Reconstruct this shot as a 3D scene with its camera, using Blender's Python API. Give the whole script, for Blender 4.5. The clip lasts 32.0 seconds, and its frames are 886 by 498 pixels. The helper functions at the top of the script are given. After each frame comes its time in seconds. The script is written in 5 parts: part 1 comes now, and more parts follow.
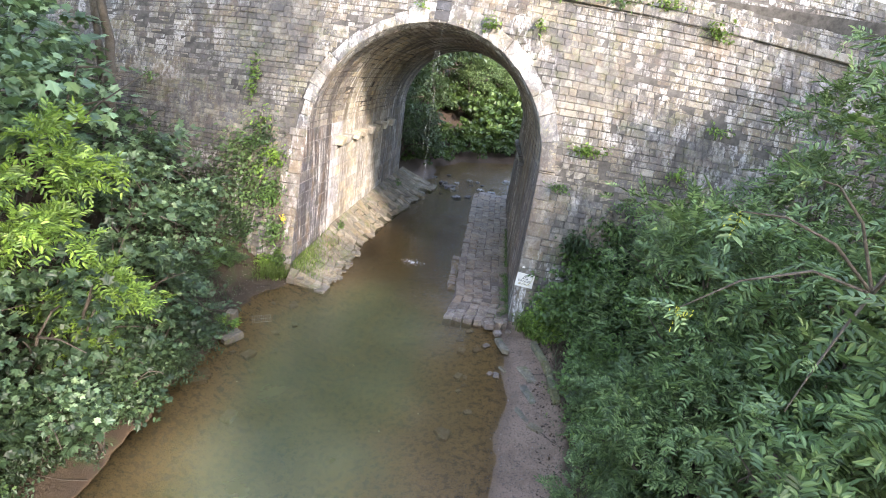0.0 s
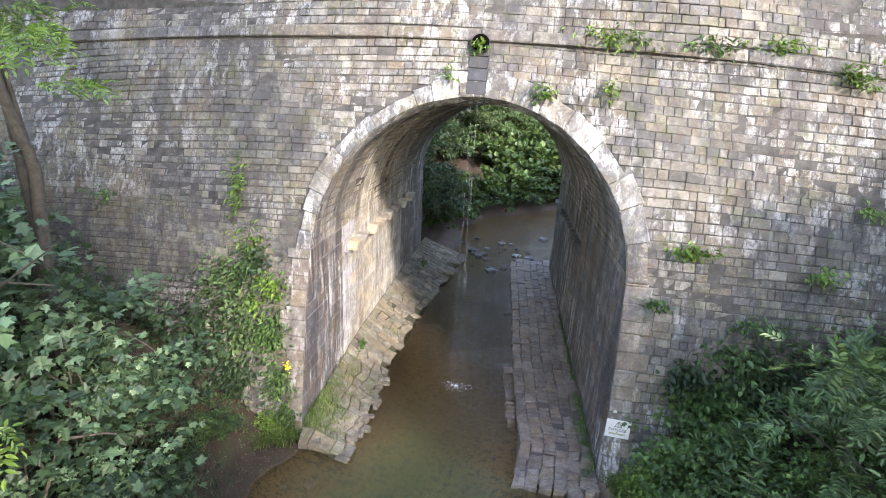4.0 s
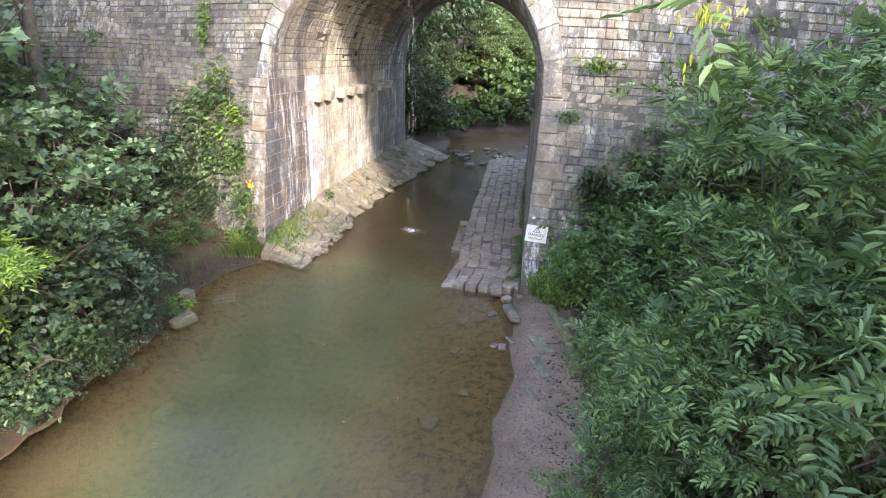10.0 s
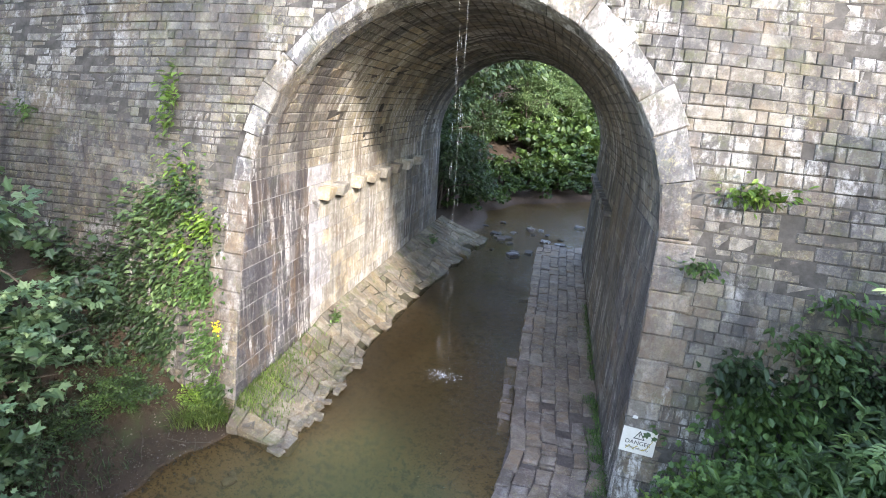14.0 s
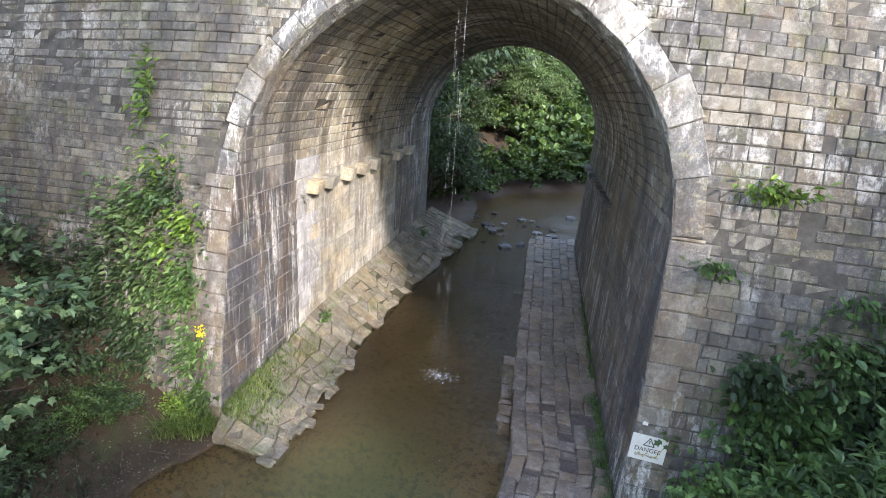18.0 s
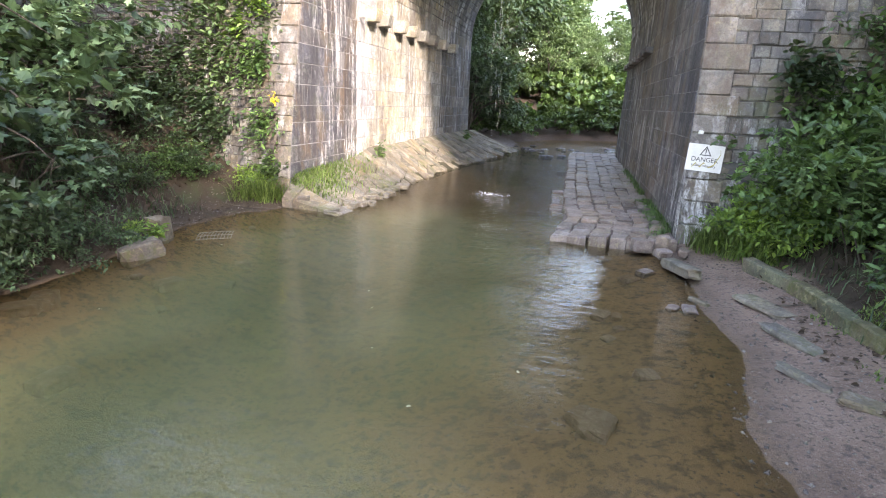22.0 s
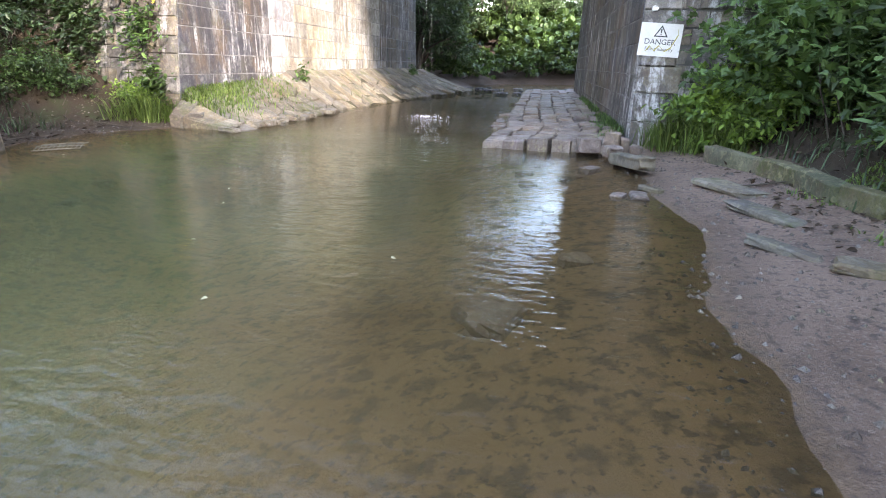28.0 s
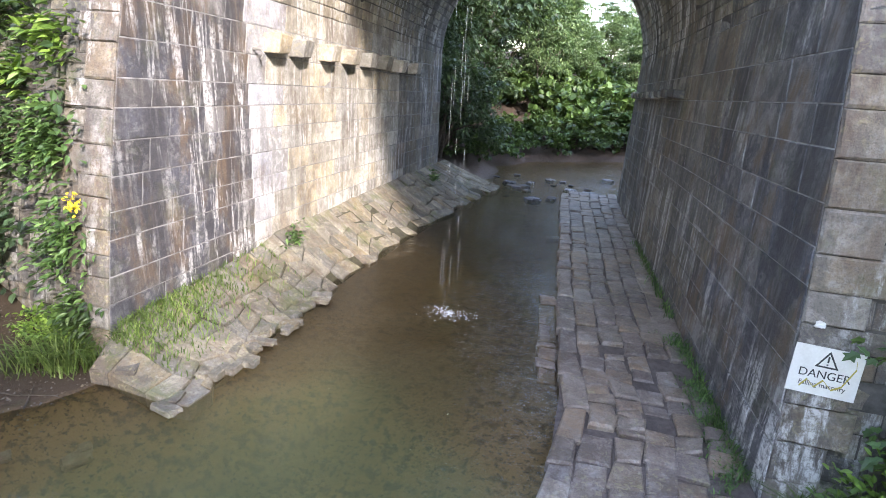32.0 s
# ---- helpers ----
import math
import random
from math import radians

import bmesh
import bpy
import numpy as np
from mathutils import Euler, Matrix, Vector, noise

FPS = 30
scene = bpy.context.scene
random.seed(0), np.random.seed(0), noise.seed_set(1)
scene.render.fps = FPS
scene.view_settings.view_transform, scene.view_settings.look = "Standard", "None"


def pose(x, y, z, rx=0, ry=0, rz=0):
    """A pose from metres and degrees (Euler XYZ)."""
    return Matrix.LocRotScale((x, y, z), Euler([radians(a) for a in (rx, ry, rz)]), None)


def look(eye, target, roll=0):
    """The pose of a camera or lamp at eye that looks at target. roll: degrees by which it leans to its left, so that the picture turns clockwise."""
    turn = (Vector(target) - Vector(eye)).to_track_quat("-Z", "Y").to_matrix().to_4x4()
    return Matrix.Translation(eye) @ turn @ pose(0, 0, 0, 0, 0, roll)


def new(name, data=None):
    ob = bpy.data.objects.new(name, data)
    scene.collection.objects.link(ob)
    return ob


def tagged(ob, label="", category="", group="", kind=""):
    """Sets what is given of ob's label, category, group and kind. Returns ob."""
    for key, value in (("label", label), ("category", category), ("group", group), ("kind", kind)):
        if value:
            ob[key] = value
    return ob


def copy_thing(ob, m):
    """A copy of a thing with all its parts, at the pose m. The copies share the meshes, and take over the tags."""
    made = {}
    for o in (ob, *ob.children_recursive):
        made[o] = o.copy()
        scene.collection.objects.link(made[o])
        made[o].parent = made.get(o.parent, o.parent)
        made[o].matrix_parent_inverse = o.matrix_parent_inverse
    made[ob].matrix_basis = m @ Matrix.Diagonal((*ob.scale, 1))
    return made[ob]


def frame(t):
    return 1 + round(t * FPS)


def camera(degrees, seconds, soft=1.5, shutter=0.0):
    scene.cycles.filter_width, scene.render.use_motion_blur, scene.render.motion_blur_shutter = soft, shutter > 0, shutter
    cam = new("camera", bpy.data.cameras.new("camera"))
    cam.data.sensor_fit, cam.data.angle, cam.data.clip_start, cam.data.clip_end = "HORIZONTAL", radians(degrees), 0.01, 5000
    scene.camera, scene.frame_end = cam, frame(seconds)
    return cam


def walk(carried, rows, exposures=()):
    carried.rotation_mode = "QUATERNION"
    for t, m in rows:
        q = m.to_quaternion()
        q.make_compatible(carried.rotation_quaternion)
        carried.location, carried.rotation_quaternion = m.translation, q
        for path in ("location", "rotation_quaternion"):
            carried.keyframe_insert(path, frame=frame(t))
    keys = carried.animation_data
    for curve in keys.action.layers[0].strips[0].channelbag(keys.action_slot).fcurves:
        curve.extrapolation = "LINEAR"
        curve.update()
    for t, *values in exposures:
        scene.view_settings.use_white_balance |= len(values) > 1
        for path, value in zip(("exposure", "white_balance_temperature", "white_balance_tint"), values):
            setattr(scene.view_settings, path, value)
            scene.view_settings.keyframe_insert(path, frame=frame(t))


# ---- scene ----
cam = camera(80.38, 32.0, soft=1.0)
# seconds, place, turn
PATH = [
    (0.0, 1.783, -12.163, 6.662, 67.32, -8.26, 8.48),
    (0.5, 1.466, -11.880, 6.666, 67.59, -4.26, 6.96),
    (1.0, 1.208, -11.553, 6.846, 66.44, -3.37, 6.66),
    (1.5, 0.988, -11.091, 7.196, 64.63, -3.66, 7.61),
    (2.0, 0.836, -10.482, 7.555, 63.68, -3.48, 8.58),
    (2.5, 0.747, -9.843, 7.904, 63.74, -3.46, 8.99),
    (3.0, 0.595, -9.230, 7.934, 66.67, -3.57, 8.87),
    (3.5, 0.453, -8.609, 7.748, 69.70, -3.22, 8.80),
    (5.5, 0.754, -8.234, 7.108, 69.45, -3.65, 6.36),
    (6.0, 1.057, -8.538, 7.014, 66.43, -3.10, 7.87),
    (6.5, 1.390, -8.698, 6.627, 67.48, -3.22, 9.51),
    (7.0, 1.615, -9.011, 6.146, 72.04, -3.29, 8.79),
    (7.5, 2.132, -9.200, 5.878, 70.13, -3.99, 8.43),
    (8.0, 2.507, -9.447, 5.642, 68.95, -4.36, 11.21),
    (8.5, 2.634, -9.743, 5.460, 68.82, -6.33, 13.03),
    (9.0, 2.566, -10.050, 5.215, 71.01, -3.76, 11.29),
    (9.5, 2.742, -10.273, 5.116, 67.64, -2.75, 10.97),
    (10.0, 2.771, -10.335, 5.123, 66.75, -2.46, 11.21),
    (10.5, 2.735, -10.214, 5.223, 65.05, -2.39, 11.86),
    (11.0, 2.698, -9.827, 5.387, 63.99, -2.98, 11.71),
    (11.5, 2.546, -9.220, 5.542, 64.79, -6.83, 13.32),
    (12.0, 2.245, -8.545, 5.663, 67.19, -3.45, 13.07),
    (12.5, 1.958, -7.915, 5.784, 67.81, -3.21, 13.13),
    (13.0, 1.706, -7.297, 5.772, 68.33, -3.65, 14.11),
    (13.5, 1.586, -6.724, 5.738, 70.86, -3.52, 14.90),
    (15.5, 0.956, -5.674, 6.300, 67.86, -5.99, 10.49),
    (16.0, 0.872, -5.581, 6.487, 68.66, -4.90, 9.86),
    (16.5, 0.959, -5.551, 6.550, 69.66, -4.35, 11.77),
    (17.0, 0.999, -5.645, 6.474, 69.79, -4.38, 12.75),
    (17.5, 0.973, -5.820, 6.285, 68.84, -4.52, 12.51),
    (18.0, 1.137, -5.898, 5.774, 69.10, -4.39, 12.69),
    (18.5, 1.264, -6.068, 5.146, 69.79, -3.62, 10.70),
    (19.0, 1.364, -6.288, 4.512, 70.99, -6.74, 10.17),
    (19.5, 1.469, -6.486, 3.602, 72.66, -7.78, 10.80),
    (20.0, 1.488, -6.653, 2.657, 74.06, -5.35, 11.63),
    (20.5, 1.602, -6.733, 1.988, 73.39, -4.97, 18.91),
    (21.0, 1.540, -7.098, 1.651, 73.61, -4.63, 20.68),
    (21.5, 1.438, -7.390, 1.672, 73.68, -3.65, 18.03),
    (22.0, 1.407, -7.627, 1.879, 73.31, -2.68, 15.71),
    (22.5, 1.395, -7.838, 2.211, 68.94, -2.07, 12.54),
    (23.0, 1.434, -7.905, 2.514, 69.80, -1.94, 11.30),
    (23.5, 1.522, -7.990, 2.964, 68.73, -1.10, 11.37),
    (24.0, 1.649, -7.938, 3.209, 69.96, -3.11, 11.65),
    (24.5, 1.701, -7.782, 3.249, 68.70, -1.84, 12.34),
    (25.0, 1.820, -7.702, 2.854, 69.68, -3.75, 13.13),
    (25.5, 1.742, -7.615, 2.302, 69.84, -1.97, 12.96),
    (26.0, 1.663, -7.486, 1.576, 70.75, -1.70, 13.36),
    (26.5, 1.608, -7.314, 0.939, 71.39, -1.23, 12.79),
    (28.5, 1.897, -6.306, 0.955, 69.75, -1.60, 12.11),
    (29.0, 1.839, -5.924, 1.238, 69.48, -2.62, 13.41),
    (29.5, 1.748, -5.481, 1.541, 69.16, -2.34, 14.60),
    (30.0, 1.667, -4.944, 1.878, 69.41, -3.65, 15.27),
    (30.5, 1.454, -4.504, 2.239, 70.55, -3.58, 14.96),
    (31.0, 1.315, -4.121, 2.497, 70.89, -2.83, 15.79),
    (31.5, 1.133, -3.926, 2.716, 70.86, -3.30, 15.54),
    (32.0, 0.959, -3.826, 3.015, 71.54, -3.70, 14.46),
]
walk(cam, [(t, pose(x, y, z, a, b, c)) for t, x, y, z, a, b, c in PATH], exposures=[
    (0.0, 2.20, 7400, 19), (1.5, 2.09, 7350, 19), (3.0, 1.89, 7050, 19), (6.0, 1.89, 7150, 17), (8.0, 2.23, 7400, 19), (10.0, 2.31, 7350, 20), (13.0, 2.23, 7050, 18),
    (15.5, 1.91, 7000, 15), (18.0, 1.79, 7050, 16), (20.0, 2.43, 7500, 21), (24.0, 2.47, 7400, 22), (26.0, 2.47, 7200, 20), (29.0, 2.51, 7250, 21), (30.0, 2.47, 7300, 21), (32.0, 2.19, 6900, 19)])
# ---- sky and sun ----
SUN_FROM = Vector((0.60, -0.66, 0.55)).normalized()
world = bpy.data.worlds.new("sky")
scene.world = world
world.use_nodes = True
wn = world.node_tree
sky = wn.nodes.new("ShaderNodeTexSky")
sky.sky_type, sky.sun_disc = "NISHITA", False
sky.sun_elevation = math.asin(SUN_FROM.z)
sky.sun_rotation = math.atan2(SUN_FROM.x, SUN_FROM.y)
sky.air_density, sky.dust_density, sky.ozone_density = 1.2, 0.9, 2.0
# broken white cloud over the blue
place = wn.nodes.new("ShaderNodeTexCoord")
cloud = wn.nodes.new("ShaderNodeTexNoise")
cloud.inputs["Scale"].default_value, cloud.inputs["Detail"].default_value = 3.0, 6.0
cover = wn.nodes.new("ShaderNodeValToRGB")
cover.color_ramp.elements[0].position, cover.color_ramp.elements[1].position = 0.56, 0.8
cover.color_ramp.elements[0].color = (0.04, 0.04, 0.04, 1)
blend = wn.nodes.new("ShaderNodeMix")
blend.data_type = "RGBA"
blend.inputs[7].default_value = (4.3, 4.85, 5.5, 1)
wn.links.new(place.outputs["Generated"], cloud.inputs["Vector"])
wn.links.new(cloud.outputs["Fac"], cover.inputs[0])
wn.links.new(cover.outputs[0], blend.inputs[0])
wn.links.new(sky.outputs[0], blend.inputs[6])
wn.links.new(blend.outputs[2], wn.nodes["Background"].inputs[0])
wn.nodes["Background"].inputs[1].default_value = 0.26
lamp = bpy.data.lights.new("sun", "SUN")
lamp.energy, lamp.angle, lamp.color = 2.1, radians(5), (1.0, 0.97, 0.93)
sun = new("sun", lamp)
sun.matrix_world = look(SUN_FROM * 60, (0, 0, 0))

# ---- materials ----
class Nodes:
    """Short hands for a node tree."""

    def __init__(self, name):
        self.mat = bpy.data.materials.new(name)
        self.mat.use_nodes = True
        self.tree = self.mat.node_tree
        self.bsdf = self.tree.nodes["Principled BSDF"]
        self.out = self.tree.nodes["Material Output"]

    def node(self, kind, **kw):
        n = self.tree.nodes.new(kind)
        for key, value in kw.items():
            n.inputs[key.replace("_", " ")].default_value = value
        return n

    def link(self, a, b):
        self.tree.links.new(a, b)

    def coords(self, scale=(1, 1, 1)):
        g = self.node("ShaderNodeNewGeometry")
        m = self.node("ShaderNodeMapping")
        m.inputs["Scale"].default_value = scale
        self.link(g.outputs["Position"], m.inputs["Vector"])
        return m.outputs[0]

    def noise(self, scale, detail=4, rough=0.6, vec=None, dist=0.0):
        n = self.node("ShaderNodeTexNoise", Scale=scale, Detail=detail, Roughness=rough, Distortion=dist)
        self.link(vec if vec is not None else self.coords(), n.inputs["Vector"])
        return n.outputs["Fac"]

    def ramp(self, fac, *stops):
        r = self.node("ShaderNodeValToRGB")
        while len(r.color_ramp.elements) < len(stops):
            r.color_ramp.elements.new(0.5)
        for e, (p, c) in zip(r.color_ramp.elements, stops):
            e.position, e.color = p, (*c, 1) if len(c) == 3 else c
        self.link(fac, r.inputs[0])
        return r.outputs[0]

    def mix(self, fac, a, b, mode="MIX"):
        m = self.tree.nodes.new("ShaderNodeMix")
        m.data_type, m.blend_type = "RGBA", mode
        for sock, v in ((m.inputs[0], fac), (m.inputs[6], a), (m.inputs[7], b)):
            if isinstance(v, (int, float)):
                sock.default_value = v
            elif isinstance(v, tuple):
                sock.default_value = (*v, 1)
            else:
                self.link(v, sock)
        return m.outputs[2]

    def math(self, op, a, b=0.0):
        m = self.tree.nodes.new("ShaderNodeMath")
        m.operation = op
        for sock, v in zip(m.inputs, (a, b)):
            if isinstance(v, (int, float)):
                sock.default_value = v
            else:
                self.link(v, sock)
        return m.outputs[0]

    def bump(self, height, strength=0.5, distance=0.02):
        b = self.node("ShaderNodeBump", Strength=strength, Distance=distance)
        self.link(height, b.inputs["Height"])
        self.link(b.outputs[0], self.bsdf.inputs["Normal"])

    def chance(self, islands):
        if islands:
            return self.node("ShaderNodeNewGeometry").outputs["Random Per Island"]
        return self.node("ShaderNodeObjectInfo").outputs["Random"]

    def done(self, color, rough=0.9):
        self.link(color, self.bsdf.inputs["Base Color"])
        if isinstance(rough, (int, float)):
            self.bsdf.inputs["Roughness"].default_value = rough
        else:
            self.link(rough, self.bsdf.inputs["Roughness"])
        return self.mat


def stone(name, dark, mid, pale, islands=False, soot=0.4, lime=0.3, moss=0.25, rust_by=0.5, rough=0.92, flow=(1.0, 1.0, 0.16), lichen=0.35, grit=0.4):
    """Coursed sandstone: each block its own tone, blotched, with soot, lime runs, rust, lichen and moss."""
    n = Nodes(name)
    warm = tuple(m * k for m, k in zip(mid, (1.22, 1.08, 0.86)))
    cool = tuple(m * k for m, k in zip(mid, (0.9, 0.95, 1.08)))
    tone = n.ramp(n.chance(islands), (0.0, dark), (0.22, cool), (0.5, mid), (0.74, warm), (1.0, pale))
    col = n.mix(n.ramp(n.noise(9, 7, 0.78, None, 0.6), (0.48, (0, 0, 0)), (0.6, (0.7,) * 3)), tone, pale)
    col = n.mix(n.ramp(n.noise(3.4, 7, 0.75, None, 0.4), (0.47, (0, 0, 0)), (0.56, (0.62,) * 3)), col, dark)
    rust = n.noise(1.5, 6, 0.7, n.coords((1.0, 1.3, 0.7)))
    col = n.mix(n.ramp(rust, (0.5, (0, 0, 0)), (0.6, (rust_by,) * 3)), col, (0.15, 0.105, 0.07))
    col = n.mix(n.ramp(n.noise(48, 4, 0.8), (0.5, (0, 0, 0)), (0.64, (grit,) * 3)), col, (0.04, 0.037, 0.035))
    spots = n.math("MULTIPLY", n.ramp(n.noise(15, 5, 0.7, None, 0.8), (0.55, (0, 0, 0)), (0.62, (1, 1, 1))), n.ramp(n.noise(0.8, 4, 0.6), (0.42, (0, 0, 0)), (0.6, (lichen,) * 3)))
    col = n.mix(spots, col, (0.5, 0.45, 0.24))
    streak = n.noise(1.3, 6, 0.7, n.coords(flow), 0.2)
    col = n.mix(n.ramp(streak, (0.48, (0, 0, 0)), (0.58, (soot,) * 3)), col, (0.045, 0.043, 0.047))
    big = n.noise(0.5, 4, 0.65)
    runs = n.math("MULTIPLY", n.ramp(n.noise(4.6, 7, 0.74, n.coords(flow), 0.25), (0.5, (0, 0, 0)), (0.57, (1, 1, 1))), n.ramp(big, (0.45, (0.1 * lime,) * 3), (0.56, (lime,) * 3)))
    runs = n.math("MULTIPLY", runs, n.ramp(n.noise(17, 6, 0.8), (0.4, (0.1,) * 3), (0.55, (1, 1, 1))))
    col = n.mix(runs, col, (0.66, 0.65, 0.63))
    green = n.noise(1.9, 7, 0.78)
    col = n.mix(n.ramp(green, (0.53, (0, 0, 0)), (0.62, (moss,) * 3)), col, (0.1, 0.115, 0.035))
    n.bump(n.math("ADD", n.noise(34, 6, 0.8), n.math("MULTIPLY", n.noise(10, 4, 0.7), 1.3)), 0.8, 0.014)
    return n.done(col, rough)


def plain(name, a, b, scale=8.0, rough=0.9, bump=0.4, dist=0.01, islands=None):
    n = Nodes(name)
    col = n.mix(n.ramp(n.noise(scale, 5, 0.65), (0.35, (0, 0, 0)), (0.65, (1, 1, 1))), a, b)
    col = n.mix(n.math("MULTIPLY", n.noise(scale * 7, 3), 0.3), col, (a[0] * 0.4, a[1] * 0.4, a[2] * 0.4))
    if islands is not None:
        col = n.mix(n.math("MULTIPLY", n.chance(islands), 0.45), col, (a[0] * 0.5, a[1] * 0.5, a[2] * 0.5))
    n.bump(n.noise(scale * 4, 5, 0.7), bump, dist)
    return n.done(col, rough)


def foliage(name, dark, mid, light, shine=0.48):
    """Leaves: tone by leaf and by clump, some light let through."""
    n = Nodes(name)
    deep = tuple(c * 0.5 for c in dark)
    tone = n.ramp(n.chance(True), (0.0, deep), (0.3, dark), (0.65, mid), (1.0, light))
    col = n.mix(n.ramp(n.noise(1.1, 3), (0.42, (0, 0, 0)), (0.6, (0.6,) * 3)), tone, deep)
    n.done(col, shine)
    n.bsdf.inputs["Specular IOR Level"].default_value = 0.5
    tr = n.node("ShaderNodeBsdfTranslucent")
    n.link(n.mix(0.35, col, (0.25, 0.35, 0.03)), tr.inputs[0])
    mx = n.node("ShaderNodeMixShader", Fac=0.22)
    n.link(n.bsdf.outputs[0], mx.inputs[1])
    n.link(tr.outputs[0], mx.inputs[2])
    n.link(mx.outputs[0], n.out.inputs[0])
    return n.mat


FACE_TONES = ((0.075, 0.07, 0.063), (0.145, 0.134, 0.117), (0.275, 0.26, 0.225))
TUNNEL = (0.14, 1.5, 0.14)
M_face = stone("face_stone", *FACE_TONES, soot=0.6, lime=0.5, moss=0.35, rust_by=0.45)
M_face_far = stone("face_stone_joined", *FACE_TONES, islands=True, soot=0.6, lime=0.5, moss=0.35, rust_by=0.45)
M_ring = stone("ring_stone", (0.09, 0.086, 0.08), (0.175, 0.168, 0.155), (0.34, 0.33, 0.305), soot=0.5, lime=0.9, moss=0.25, lichen=0.5)
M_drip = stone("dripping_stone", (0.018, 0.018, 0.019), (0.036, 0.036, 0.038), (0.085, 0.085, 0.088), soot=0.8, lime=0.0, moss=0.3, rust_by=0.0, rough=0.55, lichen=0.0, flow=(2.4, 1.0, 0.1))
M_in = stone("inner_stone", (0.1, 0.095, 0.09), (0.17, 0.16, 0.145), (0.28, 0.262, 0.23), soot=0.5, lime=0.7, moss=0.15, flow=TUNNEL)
M_pale = stone("pale_sandstone", (0.25, 0.232, 0.19), (0.4, 0.375, 0.31), (0.57, 0.55, 0.495), soot=0.35, lime=0.85, moss=0.12, flow=TUNNEL, grit=0.25)
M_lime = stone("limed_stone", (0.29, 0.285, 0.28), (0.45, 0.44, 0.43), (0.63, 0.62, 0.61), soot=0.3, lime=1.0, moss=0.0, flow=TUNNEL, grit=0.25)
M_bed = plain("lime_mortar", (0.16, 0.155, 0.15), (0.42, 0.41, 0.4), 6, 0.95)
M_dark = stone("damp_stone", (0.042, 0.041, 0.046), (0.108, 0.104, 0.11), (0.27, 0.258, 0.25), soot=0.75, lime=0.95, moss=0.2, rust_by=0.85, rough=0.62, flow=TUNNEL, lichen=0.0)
M_quoin = stone("quoin_stone", (0.12, 0.105, 0.088), (0.2, 0.18, 0.155), (0.34, 0.32, 0.29), soot=0.45, lime=0.8, moss=0.3, rust_by=0.7)
M_vault_pale = stone("pale_vault_stone", (0.24, 0.215, 0.16), (0.38, 0.345, 0.255), (0.52, 0.49, 0.4), islands=True, soot=0.45, lime=0.8, moss=0.1, flow=TUNNEL)
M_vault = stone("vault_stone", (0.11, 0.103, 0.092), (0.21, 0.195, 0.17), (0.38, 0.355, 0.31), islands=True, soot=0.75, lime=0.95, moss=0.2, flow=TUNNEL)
M_mortar = plain("mortar", (0.045, 0.041, 0.036), (0.12, 0.112, 0.1), 5, 0.95)
M_slab = stone("paving_stone", (0.165, 0.118, 0.092), (0.265, 0.2, 0.16), (0.38, 0.315, 0.265), soot=0.25, lime=0.2, moss=0.15, rust_by=0.5, rough=0.5)
M_kerb = stone("mossy_kerb", (0.07, 0.075, 0.04), (0.12, 0.13, 0.065), (0.2, 0.2, 0.13), soot=0.3, lime=0.0, moss=0.9)
M_sett = stone("apron_stone", (0.125, 0.112, 0.085), (0.205, 0.185, 0.14), (0.32, 0.293, 0.232), soot=0.3, lime=0.1, moss=0.55)
M_rock = stone("boulder_stone", (0.1, 0.094, 0.076), (0.165, 0.152, 0.125), (0.26, 0.245, 0.2), soot=0.4, lime=0.0, moss=0.7)
M_bark = plain("bark", (0.07, 0.055, 0.04), (0.13, 0.11, 0.085), 12, 0.95, 0.8, 0.02)
M_leaf_maple = foliage("maple_leaf", (0.072, 0.135, 0.068), (0.150, 0.250, 0.125), (0.290, 0.410, 0.220))
M_leaf_ash = foliage("ash_leaf", (0.064, 0.12, 0.045), (0.135, 0.225, 0.082), (0.25, 0.36, 0.14))
M_leaf_pale = foliage("pale_ash_leaf", (0.095, 0.165, 0.066), (0.185, 0.295, 0.118), (0.330, 0.460, 0.2))
M_leaf_bright = foliage("bright_leaf", (0.105, 0.195, 0.033), (0.180, 0.300, 0.050), (0.300, 0.450, 0.083))
M_leaf_herb = foliage("herb_leaf", (0.056, 0.115, 0.034), (0.105, 0.2, 0.055), (0.2, 0.33, 0.095))
M_leaf_sunny = foliage("sunny_leaf", (0.045, 0.088, 0.025), (0.082, 0.15, 0.038), (0.14, 0.235, 0.062))
M_leaf_dark = foliage("dark_leaf", (0.030, 0.060, 0.028), (0.062, 0.112, 0.050), (0.115, 0.190, 0.085))
M_grass = foliage("grass_blade", (0.090, 0.150, 0.033), (0.165, 0.255, 0.058), (0.300, 0.390, 0.116), 0.6)


